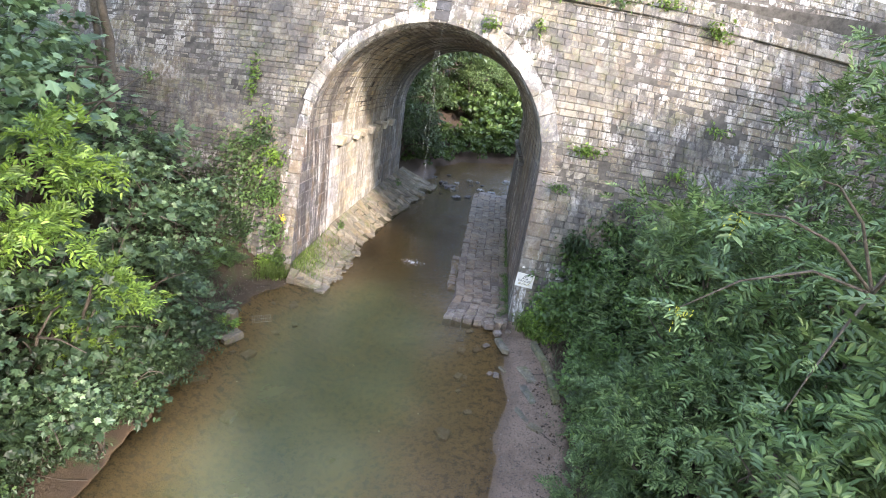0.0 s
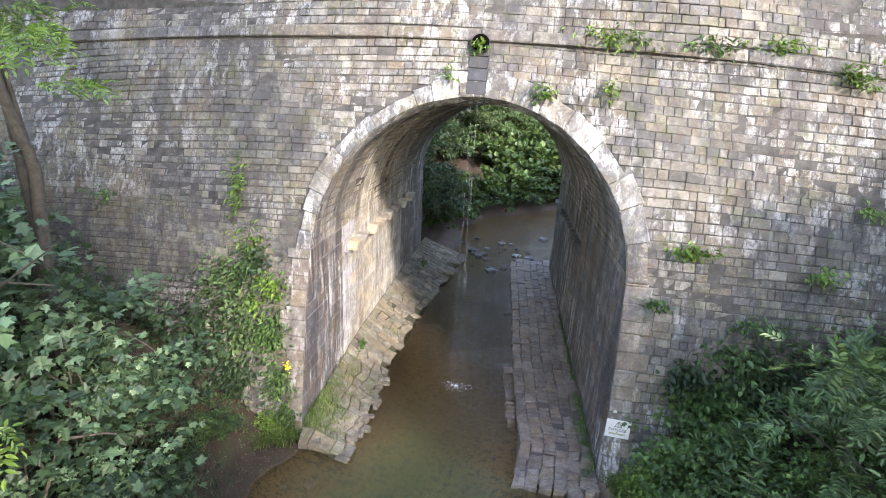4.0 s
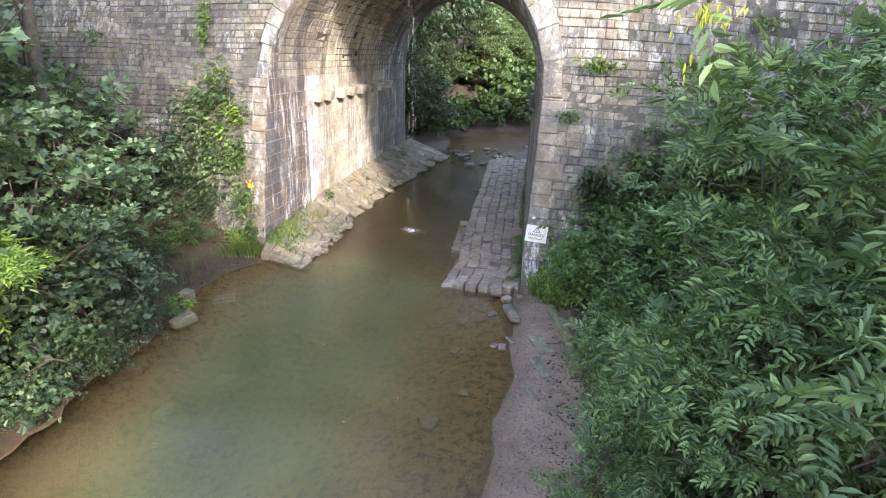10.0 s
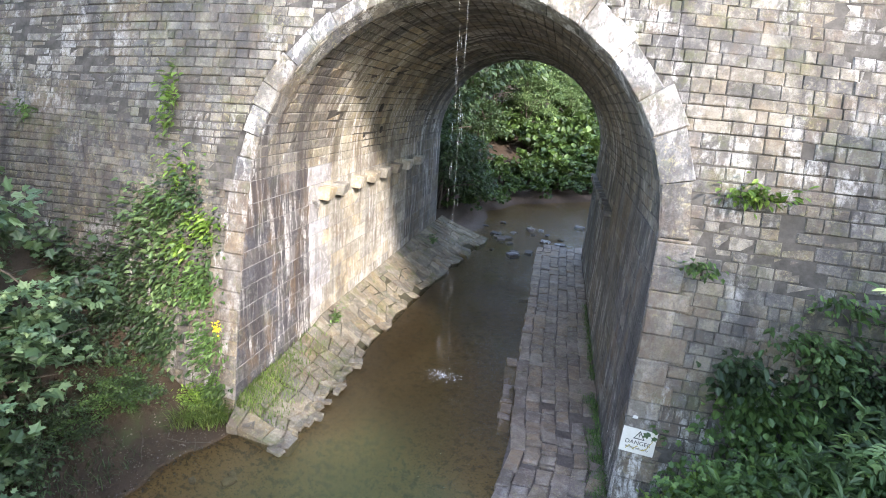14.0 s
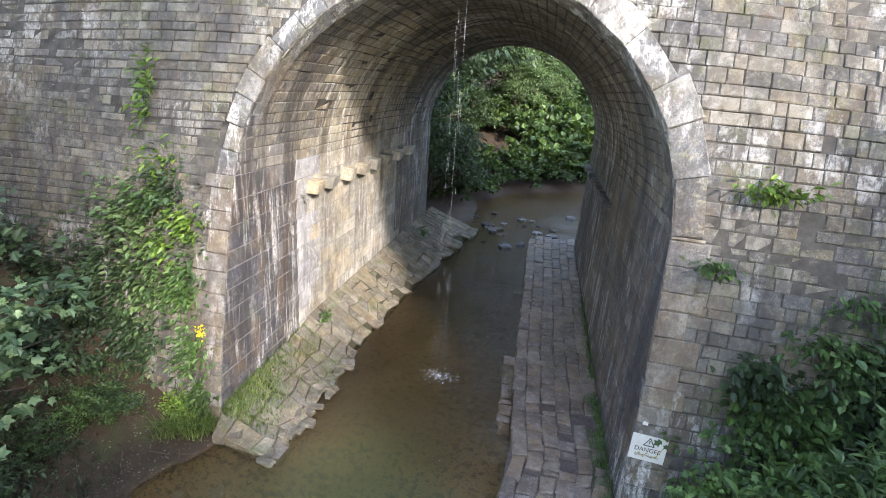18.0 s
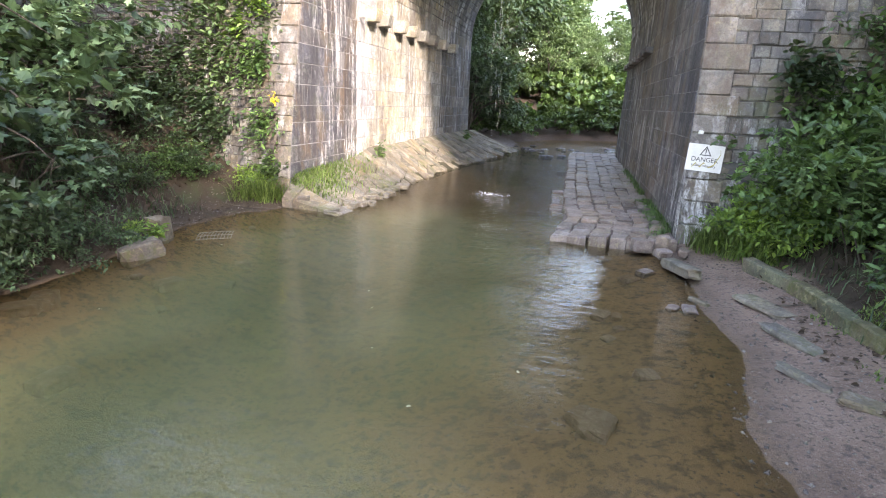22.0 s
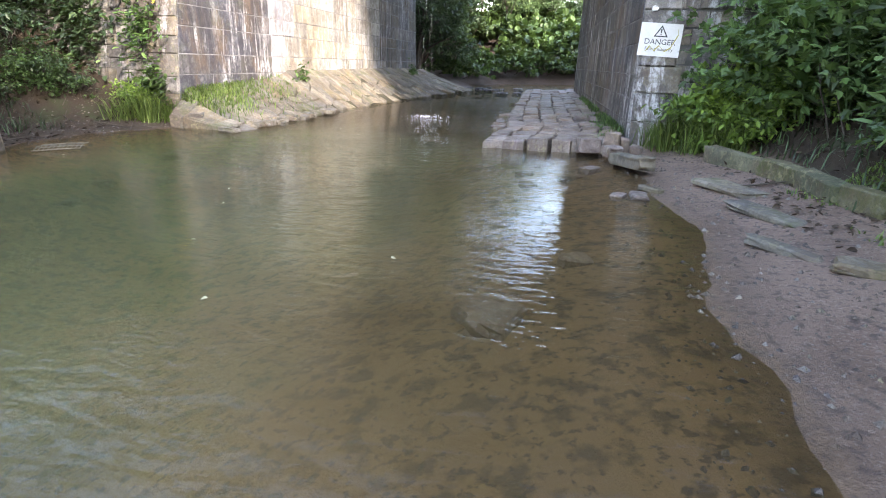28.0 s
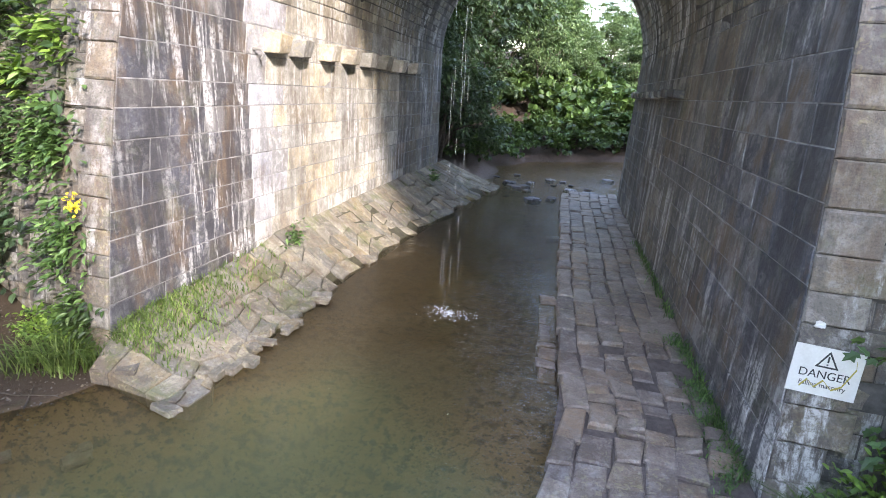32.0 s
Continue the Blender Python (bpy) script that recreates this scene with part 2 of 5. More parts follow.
def ground_material():
    n = Nodes("bank_earth")
    mud = n.mix(n.noise(3, 5), (0.222, 0.148, 0.105), (0.305, 0.215, 0.162))
    mud = n.mix(n.ramp(n.noise(1.6, 6, 0.7), (0.46, (0, 0, 0)), (0.58, (0.6,) * 3)), mud, (0.14, 0.088, 0.062))
    mud = n.mix(n.ramp(n.noise(70, 3), (0.55, (0, 0, 0)), (0.65, (0.6,) * 3)), mud, (0.36, 0.3, 0.25))
    mud = n.mix(n.ramp(n.noise(24, 4), (0.54, (0, 0, 0)), (0.62, (0.7,) * 3)), mud, (0.06, 0.045, 0.04))
    soil = n.mix(n.noise(4, 6), (0.026, 0.018, 0.011), (0.075, 0.052, 0.03))
    soil = n.mix(n.ramp(n.noise(2.2, 5), (0.54, (0, 0, 0)), (0.66, (0.7,) * 3)), soil, (0.045, 0.06, 0.02))
    sep = n.node("ShaderNodeSeparateXYZ")
    n.link(n.node("ShaderNodeNewGeometry").outputs["Position"], sep.inputs[0])
    h = n.math("ADD", sep.outputs[2], n.math("MULTIPLY", n.noise(1.5, 4), 0.2))
    h = n.math("ADD", h, n.ramp(n.math("MULTIPLY", sep.outputs[0], -0.2), (0.45, (0, 0, 0)), (0.66, (0.3,) * 3)))
    col = n.mix(n.ramp(h, (0.27, (0, 0, 0)), (0.36, (1, 1, 1))), mud, soil)
    # a dark wet rim at the water's edge
    rim = n.ramp(n.math("ADD", n.math("ADD", sep.outputs[2], 0.5), n.math("MULTIPLY", n.noise(5, 4), 0.04)), (0.5, (0.75,) * 3), (0.57, (0, 0, 0)))
    col = n.mix(rim, col, (0.075, 0.048, 0.03))
    # earth blends to a darker brown past y 10
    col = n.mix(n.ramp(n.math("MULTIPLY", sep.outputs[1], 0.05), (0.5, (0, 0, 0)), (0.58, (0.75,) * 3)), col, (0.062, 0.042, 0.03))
    bed = n.mix(n.noise(1.1, 5), (0.2, 0.122, 0.058), (0.33, 0.215, 0.11))
    bed = n.mix(n.ramp(n.noise(9, 4), (0.5, (0, 0, 0)), (0.62, (0.8,) * 3)), bed, (0.07, 0.05, 0.028))
    bed = n.mix(n.ramp(n.noise(26, 3), (0.56, (0, 0, 0)), (0.63, (0.7,) * 3)), bed, (0.04, 0.032, 0.022))
    # bed blends to a duller brown from the arch mouth inwards
    bed_inside = n.ramp(n.math("MULTIPLY", sep.outputs[1], 0.1), (0.0, (0, 0, 0)), (0.12, (0.6,) * 3))
    bed = n.mix(bed_inside, bed, (0.11, 0.084, 0.06))
    col = n.mix(n.ramp(n.math("ADD", sep.outputs[2], 0.5), (0.48, (0, 0, 0)), (0.51, (1, 1, 1))), bed, col)
    n.bump(n.noise(30, 6, 0.75), 0.8, 0.03)
    return n.done(col, n.ramp(h, (0.05, (0.45,) * 3), (0.4, (0.95,) * 3)))


def water_material():
    n = Nodes("stream_water")
    sep = n.node("ShaderNodeSeparateXYZ")
    n.link(n.node("ShaderNodeNewGeometry").outputs["Position"], sep.inputs[0])
    x, y = sep.outputs[0], sep.outputs[1]
    vec = n.coords((0.65, 1.7, 1.0))
    rip = n.math("ADD", n.noise(5.5, 2, 0.5, vec, 1.0), n.math("MULTIPLY", n.noise(15, 2, 0.5, vec, 0.8), 0.3))
    # still in the pool but for cat's-paws, livelier in the thread under the arch, broken in the riffle
    along = n.ramp(n.math("MULTIPLY", n.math("ADD", y, 12), 0.04), (0.12, (0.4,) * 3), (0.26, (0.2,) * 3), (0.34, (0.12,) * 3), (0.48, (0.35,) * 3), (0.62, (0.6,) * 3), (0.78, (1, 1, 1)))
    gust = n.ramp(n.noise(0.55, 3), (0.42, (0.5,) * 3), (0.62, (1.3,) * 3))
    thread = n.ramp(n.math("ABSOLUTE", n.math("SUBTRACT", x, 0.75)), (0.35, (2.0,) * 3), (1.0, (1, 1, 1)))
    b = n.node("ShaderNodeBump", Distance=0.045)
    n.link(n.math("MULTIPLY", n.math("MULTIPLY", along, gust), thread), b.inputs["Strength"])
    n.link(rip, b.inputs["Height"])
    depth = n.node("ShaderNodeAttribute")
    depth.attribute_name = "depth"
    cloudy = n.math("MULTIPLY", depth.outputs["Fac"], n.math("ADD", n.math("MULTIPLY", n.noise(0.6, 4, 0.6, None, 0.6), 3.4), 0.1))
    cloudy = n.math("MULTIPLY", cloudy, n.ramp(n.math("MULTIPLY", n.math("ADD", y, 12), 0.04), (0.4, (1, 1, 1)), (0.58, (0.4,) * 3)))
    opaque = n.math("SUBTRACT", 1.0, n.math("POWER", 2.718, n.math("MULTIPLY", cloudy, -1.15)))
    murk = n.node("ShaderNodeBsdfDiffuse")
    # brown with stirred silt in the shallows, green where it is deep
    deeper = n.math("ADD", depth.outputs["Fac"], n.math("MULTIPLY", n.noise(0.7, 5, 0.65, None, 0.6), 0.5))
    n.link(n.ramp(deeper, (0.45, (0.2, 0.152, 0.075)), (0.68, (0.145, 0.142, 0.066)), (0.98, (0.08, 0.096, 0.048))), murk.inputs[0])
    clear = n.node("ShaderNodeBsdfTransparent")
    clear.inputs[0].default_value = (0.9, 0.84, 0.68, 1)
    body = n.node("ShaderNodeMixShader")
    n.link(opaque, body.inputs[0])
    n.link(clear.outputs[0], body.inputs[1])
    n.link(murk.outputs[0], body.inputs[2])
    gloss = n.node("ShaderNodeBsdfGlossy", Roughness=0.015)
    n.link(b.outputs[0], gloss.inputs["Normal"])
    fres = n.node("ShaderNodeFresnel", IOR=1.33)
    n.link(b.outputs[0], fres.inputs["Normal"])
    mx = n.node("ShaderNodeMixShader")
    n.link(fres.outputs[0], mx.inputs[0])
    n.link(body.outputs[0], mx.inputs[1])
    n.link(gloss.outputs[0], mx.inputs[2])
    n.link(mx.outputs[0], n.out.inputs[0])
    return n.mat


M_ground = ground_material()
M_water = water_material()

# ---- helpers for building ----
rnd = random.Random(7)


def mesh_of(name, verts, faces, material, smooth=False):
    me = bpy.data.meshes.new(name)
    me.from_pydata([tuple(v) for v in verts], [], faces)
    me.materials.append(material)
    if smooth:
        me.polygons.foreach_set("use_smooth", [True] * len(me.polygons))
    me.update()
    return me


def piece(name, verts, faces, material, parent=None, label="", smooth=False):
    """One mesh object under a thing."""
    ob = new(name, mesh_of(name, verts, faces, material, smooth))
    if parent is not None:
        ob.parent = parent
    if label:
        ob["label"] = label
    return ob


def part(name, bm, material, parent=None, label="", smooth=False):
    me = bpy.data.meshes.new(name)
    bm.to_mesh(me)
    bm.free()
    me.materials.append(material)
    if smooth:
        me.polygons.foreach_set("use_smooth", [True] * len(me.polygons))
    ob = new(name, me)
    if parent is not None:
        ob.parent = parent
    if label:
        ob["label"] = label
    return ob


class Heap:
    """Many small solids gathered into one mesh."""

    def __init__(self):
        self.v, self.f = [], []

    def add(self, verts, faces):
        k = len(self.v)
        self.v += verts
        self.f += [tuple(i + k for i in q) for q in faces]


BLOCK_FACES = [(8, 9, 10, 11), (4, 5, 9, 8), (5, 6, 10, 9), (6, 7, 11, 10), (7, 4, 8, 11),
               (0, 1, 5, 4), (1, 2, 6, 5), (2, 3, 7, 6), (3, 0, 4, 7)]


def block(a, b, c, d, n, deep=0.1, proud=0.0, edge=0.018, rough=0.008, joint=0.006):
    """A squared stone with worn edges: corners a b c d seen from the front, n towards the viewer."""
    mid = (a + b + c + d) / 4
    pts = []
    shrunk = []
    for p, q, r in ((a, b, d), (b, a, c), (c, d, b), (d, c, a)):
        u, w = (q - p).normalized(), (r - p).normalized()
        shrunk.append((p + (u + w) * joint, u + w))
    for p, _ in shrunk:
        pts.append(p - n * deep)
    for p, _ in shrunk:
        pts.append(p + n * (proud - edge))
    for p, uw in shrunk:
        j = Vector((rnd.uniform(-1, 1), rnd.uniform(-1, 1), rnd.uniform(-1, 1))) * rough
        pts.append(p + uw * edge * rnd.uniform(0.6, 1.5) + n * proud + j)
    return pts, BLOCK_FACES


# ---- plan of the bridge ----
def face_y(z):
    """The battered face leans back as it rises."""
    return -0.15 + 0.12 * z + 0.022 * z * z


def far_y(z):
    return 10.75 - 0.06 * z


def droop(x, z):
    """The courses fall gently to both sides above the arch."""
    return -0.006 * x * x * max(0.0, min(1.0, (z - 2.5) / 5.0))


NEAR = (-0.28, 2.95, 3.86)
FAR = (-0.28, 2.52, 3.5)


def profile(u, sec):
    """A point of the tunnel's section; u runs 0..1 up the left wall, 1..2 over the vault, 2..3 down the right wall."""
    cx, r, zs = sec
    if u <= 1:
        return Vector((cx - r, 0, zs * u)), Vector((1, 0, 0))
    if u >= 2:
        return Vector((cx + r, 0, zs * (3 - u))), Vector((-1, 0, 0))
    a = math.pi * (2 - u)
    return Vector((cx + r * math.cos(a), 0, zs + r * math.sin(a))), Vector((-math.cos(a), 0, -math.sin(a)))


def inside(u, v, out=0.0):
    """A point of the tunnel's lining, v from 0 at the near face to 1 at the far one."""
    p, n = profile(u, NEAR)
    q, m = profile(u, FAR)
    y0, y1 = face_y(p.z), far_y(q.z)
    w = p.lerp(q, v)
    w.y = y0 + (y1 - y0) * v
    nn = n.lerp(m, v).normalized()
    return w - nn * out, nn


def v_of(u, y):
    p, _ = profile(u, NEAR)
    q, _ = profile(u, FAR)
    return (y - face_y(p.z)) / (far_y(q.z) - face_y(p.z))


RING = 0.36
TOP = 9.3
SPOUT_X = -0.36


def wall_thing(name, label):
    return tagged(new(name), label, "wall", kind="structure")


def arch_edge(z, extra):
    """Half the width of the opening, with the ring, at height z (from its middle line)."""
    cx, r, zs = NEAR
    r += extra
    if z <= zs:
        return r
    return math.sqrt(max(0.0, r * r - (z - zs) ** 2))


def build_face():
    wall = wall_thing("wall_south", "battered face of coursed weathered sandstone blocks above the stream arch")
    # mortar backing with the opening cut out
    vs, fs = [], []
    zs = [-1.2] + [i * 0.1 for i in range(0, int(TOP / 0.1) + 1)]
    xs_out = [-34, -24, -16, -12, -10, -8, -6, -4.6]
    def row(z):
        e = arch_edge(z, 0.02)
        cx = NEAR[0]
        left = [x for x in xs_out] + [cx - max(e, 0.0)]
        right = [cx + max(e, 0.0)] + [-x for x in reversed(xs_out)]
        return left, right
    for z in zs:
        l, r = row(z)
        for x in l + r:
            vs.append((x, face_y(max(z, 0)) + 0.014, z + droop(x, z)))
    w = 2 * (len(xs_out) + 1)
    for i in range(len(zs) - 1):
        for k in range(w - 1):
            if k == len(xs_out) and arch_edge(zs[i + 1], 0.02) > 0.0:
                continue
            a = i * w + k
            fs.append((a, a + 1, a + w + 1, a + w))
    piece("mortar_bed", vs, fs, M_mortar, wall)
    heap = Heap()
    count = 0
    cx = NEAR[0]
    # finer courses on the west side of the arch than on the east
    for side, course in ((-1, 0.13), (1, 0.158)):
        z, rowz = -0.25, []
        while z < 7.77:
            h = min(course * rnd.uniform(0.8, 1.22) + (0.04 if z < 1.6 else 0), 7.78 - z)
            rowz.append((z, z + h))
            z += h
        z = 8.02
        while z < TOP:
            h = course * rnd.uniform(0.85, 1.15)
            rowz.append((z, z + h))
            z += h
        for z0, z1 in rowz:
            zm = (z0 + z1) / 2
            e = arch_edge(zm, RING) if zm < NEAR[2] + NEAR[1] + RING else 0.0
            x = cx + side * e
            if e < 0.62 and zm > NEAR[2] + NEAR[1]:
                x = SPOUT_X + side * (0.17 if zm < 7.6 else 0.0 if zm > 8 else 0.24)
            if zm < NEAR[2]:
                x = cx + side * (NEAR[1] + 0.26)
            while abs(x) < 17:
                wd = rnd.choice((0.17, 0.22, 0.27, 0.33, 0.4, 0.48)) * rnd.uniform(0.85, 1.15) * (0.65 + course)
                if abs(x) > 12:
                    wd *= 2
                x0, x1 = min(x, x + side * wd), max(x, x + side * wd)
                x += side * wd
                if rnd.random() < 0.003 or (1.15 < x0 < 1.6 and 6.46 < zm < 6.66):
                    continue
                wob = rnd.uniform(-0.006, 0.006) + 0.022 * math.sin(x0 * 0.9 + z0 * 2)

                def at(q, zz):
                    return Vector((q, face_y(max(zz, 0)), zz + droop(q, zz) + 0.022 * math.sin(q * 0.9 + z0 * 2) + wob * 0.4))
                n = Vector((0, -1, 0.12 + 0.044 * max(zm, 0))).normalized()
                geo = block(at(x0, z0), at(x1, z0), at(x1, z1), at(x0, z1), n, 0.09, rnd.uniform(-0.008, 0.01), 0.011, 0.007, rnd.uniform(0.002, 0.006))
                near = (2.6 < x0 < 4.9 and 0.2 < zm < 3.6) or (-4.3 < x1 < -3.2 and 0.4 < zm < 3.0)
                if near and count < 300:
                    piece("block", *geo, M_face, wall)
                    count += 1
                else:
                    heap.add(*geo)
    tagged(piece("blockwork", heap.v, heap.f, M_face_far, wall), kind="stuff")
    # arch ring of long uneven stones, then the jamb quoins
    cuts, a = [math.pi], math.pi
    while a > 0.14:
        a -= rnd.uniform(0.1, 0.16) if a > 1.95 else rnd.uniform(0.14, 0.22)
        cuts.append(max(a, 0.0))
    cuts[-1] = 0.0
    for a0, a1 in zip(cuts, cuts[1:]):
        am = (a0 + a1) / 2
        ro = NEAR[1] + RING * (rnd.uniform(0.6, 1.0) if am > 1.9 else rnd.uniform(0.95, 1.3))
        if abs(am - math.pi / 2) < 0.2:
            ro = NEAR[1] + RING * 1.25
        def rp(a, r):
            zz = NEAR[2] + r * math.sin(a)
            return Vector((cx + r * math.cos(a), face_y(zz), zz))
        zz = NEAR[2] + NEAR[1] * math.sin(am)
        n = Vector((0, -1, 0.12 + 0.044 * zz)).normalized()
        piece("voussoir", *block(rp(a0, NEAR[1]), rp(a1, NEAR[1]), rp(a1, ro), rp(a0, ro), n, 0.3, rnd.uniform(0.024, 0.045), 0.016, 0.012, rnd.uniform(0.002, 0.006)), M_ring, wall)
    # wet stones under the drain
    z = 6.84
    while z < 7.55:
        h = min(rnd.uniform(0.16, 0.24), 7.62 - z)
        n = Vector((0, -1, 0.12 + 0.044 * z)).normalized()
        q = [Vector((SPOUT_X + x, face_y(w), w)) for x, w in ((-0.18, z), (0.18, z), (0.18, z + h), (-0.18, z + h))]
        piece("wet_stone", *block(*q, n, 0.09, 0.05, 0.012, 0.01, 0.003), M_drip, wall)
        z += h
    for side in (-1, 1):
        z, k = -0.3, 0
        while z < NEAR[2] - 0.02:
            h = min(rnd.uniform(0.2, 0.34), NEAR[2] - z)
            wd = (0.36, 0.5)[k % 2] * rnd.uniform(0.85, 1.15)
            x0, x1 = cx + side * NEAR[1], cx + side * (NEAR[1] + wd)
            if x0 > x1:
                x0, x1 = x1, x0
            def at(x, q):
                return Vector((x, face_y(max(q, 0)), q))
            n = Vector((0, -1, 0.12 + 0.044 * max(z, 0))).normalized()
            piece("quoin", *block(at(x0, z), at(x1, z), at(x1, z + h), at(x0, z + h), n, 0.3, rnd.uniform(0.022, 0.034), 0.014, 0.008, 0.003), M_quoin, wall)
            z += h
            k += 1
    # string course under the parapet
    x = -21.0
    while x < 21:
        wd = rnd.uniform(0.7, 1.1)
        def at(q, zz):
            return Vector((q, face_y(zz), zz + droop(q, zz)))
        n = Vector((0, -1, 0.4)).normalized()
        piece("string_stone", *block(at(x, 7.78), at(x + wd, 7.78), at(x + wd, 7.99), at(x, 7.99), n, 0.1, 0.075, 0.02, 0.01, 0.004), M_face, wall)
        x += wd
    return wall


def build_lining():
    left = wall_thing("wall_west", "tunnel side wall of squared stone, pale and lime-streaked, dark near the mouth")
    right = wall_thing("wall_east", "damp dark tunnel side wall of squared stone blocks")
    vault = tagged(new("ceiling"), "stone barrel vault over the stream, sooty with lime streaks", "ceiling", kind="structure")
    for thing, u0, u1 in ((left, 0, 1), (vault, 1, 2), (right, 2, 3)):
        vs, fs = [], []
        nu, nv = (24 if u0 == 1 else 4), 8
        for i in range(nu + 1):
            for j in range(nv + 1):
                p, n = inside(u0 + (u1 - u0) * i / nu, j / nv, 0.008 if thing is vault else 0.001)
                vs.append(tuple(p))
        for i in range(nu):
            for j in range(nv):
                a = i * (nv + 1) + j
                fs.append((a, a + 1, a + nv + 2, a + nv + 1))
        piece("mortar_bed", vs, fs, M_bed if thing is not vault else M_mortar, thing)
    for thing, flip in ((left, False), (right, True)):
        z = 0.0
        while z < NEAR[2] - 0.05:
            h = min(rnd.choice((0.27, 0.3, 0.33, 0.36)), NEAR[2] - z)
            u0, u1 = z / NEAR[2], (z + h) / NEAR[2]
            if NEAR[2] - z - h < 0.15:
                u1 = 1.0
                h = NEAR[2] - z
            if flip:
                u0, u1 = 3 - u0, 3 - u1
            v = 0.0
            while v < 0.995:
                dv = rnd.choice((0.4, 0.55, 0.7, 0.85)) / 10.3 * rnd.uniform(0.9, 1.1)
                if 1 - v - dv < 0.03:
                    dv = 1 - v
                for stop in (2.25, 7.5):
                    vb = v_of(u0, stop)
                    if v < vb - 0.004 and vb < v + dv + 0.02:
                        dv = vb - v
                ym = inside(u0, v + dv / 2)[0].y
                a, n = inside(u0, v)
                b, c, d = inside(u0, v + dv)[0], inside(u1, v + dv)[0], inside(u1, v)[0]
                if flip:
                    geo = block(b, a, d, c, n, 0.08, rnd.uniform(0.002, 0.009), 0.005, 0.004, 0.006)
                else:
                    geo = block(a, b, c, d, n, 0.08, rnd.uniform(0.002, 0.009), 0.005, 0.004, 0.006)
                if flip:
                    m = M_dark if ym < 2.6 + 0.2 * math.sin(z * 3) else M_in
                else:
                    # by depth: dark at the mouth, limed, pale to about y 7.6, then duller
                    m = M_dark if ym < 2.25 else (M_lime if ym < 2.95 else (M_pale if ym < 7.6 + 0.3 * math.sin(z * 4) else M_in))
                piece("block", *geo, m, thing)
                v += dv
            z += h
    heap, soffit = Heap(), []
    k = 54
    for i in range(k):
        u0, u1 = 1 + i / k, 1 + (i + 1) / k
        v = 0.0
        while v < 0.995:
            dv = rnd.choice((0.35, 0.5, 0.65)) / 10 * rnd.uniform(0.9, 1.1)
            if 1 - v - dv < 0.03:
                dv = 1 - v
            a, n = inside((u0 + u1) / 2, v)
            # stones low on the left haunch, y about 2.7 to 6.9, take the paler material
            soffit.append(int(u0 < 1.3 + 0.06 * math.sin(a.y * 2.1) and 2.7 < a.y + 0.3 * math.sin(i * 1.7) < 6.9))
            heap.add(*block(inside(u0, v)[0], inside(u0, v + dv)[0], inside(u1, v + dv)[0], inside(u1, v)[0], n, 0.06, rnd.uniform(-0.002, 0.014), 0.012, 0.007, 0.003))
            v += dv
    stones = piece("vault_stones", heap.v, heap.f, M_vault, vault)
    stones.data.materials.append(M_vault_pale)
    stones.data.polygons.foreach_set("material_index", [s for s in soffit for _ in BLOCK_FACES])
    return left, right


def bank_lines(y):
    """The stream's two water lines, left and right, at y."""
    L = [(-60, -4.5), (-14, -3.6), (-7, -3.2), (-5, -3.3), (-4, -3.4), (-3, -3.42), (-2, -3.66), (-1.1, -3.5), (-0.3, -3.0), (0.3, -2.6), (11, -2.2), (12, -1.6), (15, -1.6), (17, -0.5), (19.5, 3), (22, 9), (26, 20), (60, 60)]
    R = [(-60, 2.0), (-14, 2.3), (-7, 2.5), (-5.5, 2.6), (-4, 2.74), (-2, 2.66), (-0.6, 2.6), (0.2, 2.2), (11, 2.3), (13, 2.9), (15, 6), (17, 12), (20, 24), (60, 140)]
    return np.interp(y, *zip(*L)), np.interp(y, *zip(*R))


def ground_z(x, y):
    l, r = bank_lines(y)
    if x < l:
        d = l - x
        w = float(np.interp(y, (-3.4, -2.0, 0.5, 1.5), (0.15, 0.8, 0.8, 0.15)))
        rise = 0.12 * min(d, w) + 0.6 * max(0, d - w) if y < 9 else 0.3 * min(d, 1.2) + 0.1 * max(0, d - 1.2)
        z = min(rise, 2.6 + 0.05 * d)
    elif x > r:
        d = x - r
        rise = 0.16 * min(d, 1.0) + 0.7 * max(0, d - 1.0) if y < 9 else 0.15 * min(d, 1.5) + 0.12 * max(0, d - 1.5)
        z = min(rise, 2.8 + 0.05 * d)
    else:
        # a long shallow shelf on the right side, a steeper one on the left
        deep = float(np.interp(y, (-0.5, 1.5), (0.75, 0.3)))
        z = -min(deep * (1 - math.exp(-((x - l) / 1.4) ** 1.3)), deep * (1 - math.exp(-((r - x) / 2.5) ** 1.6)))
    near_shore = 0.3 if 1.4 < x < 3.7 and y < 0 else 1.0
    z += near_shore * (0.05 * noise.noise((x * 0.9, y * 0.9, 0)) + 0.02 * noise.noise((x * 3.5, y * 3.5, 5)))
    return z


def build_ground():
    def axis(parts):
        out = []
        for a, b, s in parts:
            k = max(1, round((b - a) / s))
            out += [a + (b - a) * i / k for i in range(k)]
        return out + [parts[-1][1]]
    xs = axis([(-400, -60, 60), (-60, -14, 4), (-14, -6, 0.8), (-6, 6, 0.14), (6, 14, 0.8), (14, 60, 4), (60, 400, 60)])
    ys = axis([(-400, -60, 60), (-60, -16, 4), (-16, -8, 0.8), (-8, 2, 0.14), (2, 12, 0.5), (12, 26, 0.5), (26, 60, 4), (60, 400, 60)])
    vs = [(x, y, ground_z(x, y)) for y in ys for x in xs]
    w = len(xs)
    fs = [(j * w + i, j * w + i + 1, (j + 1) * w + i + 1, (j + 1) * w + i) for j in range(len(ys) - 1) for i in range(w - 1)]
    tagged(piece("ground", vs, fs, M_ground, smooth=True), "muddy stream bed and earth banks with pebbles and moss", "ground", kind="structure")


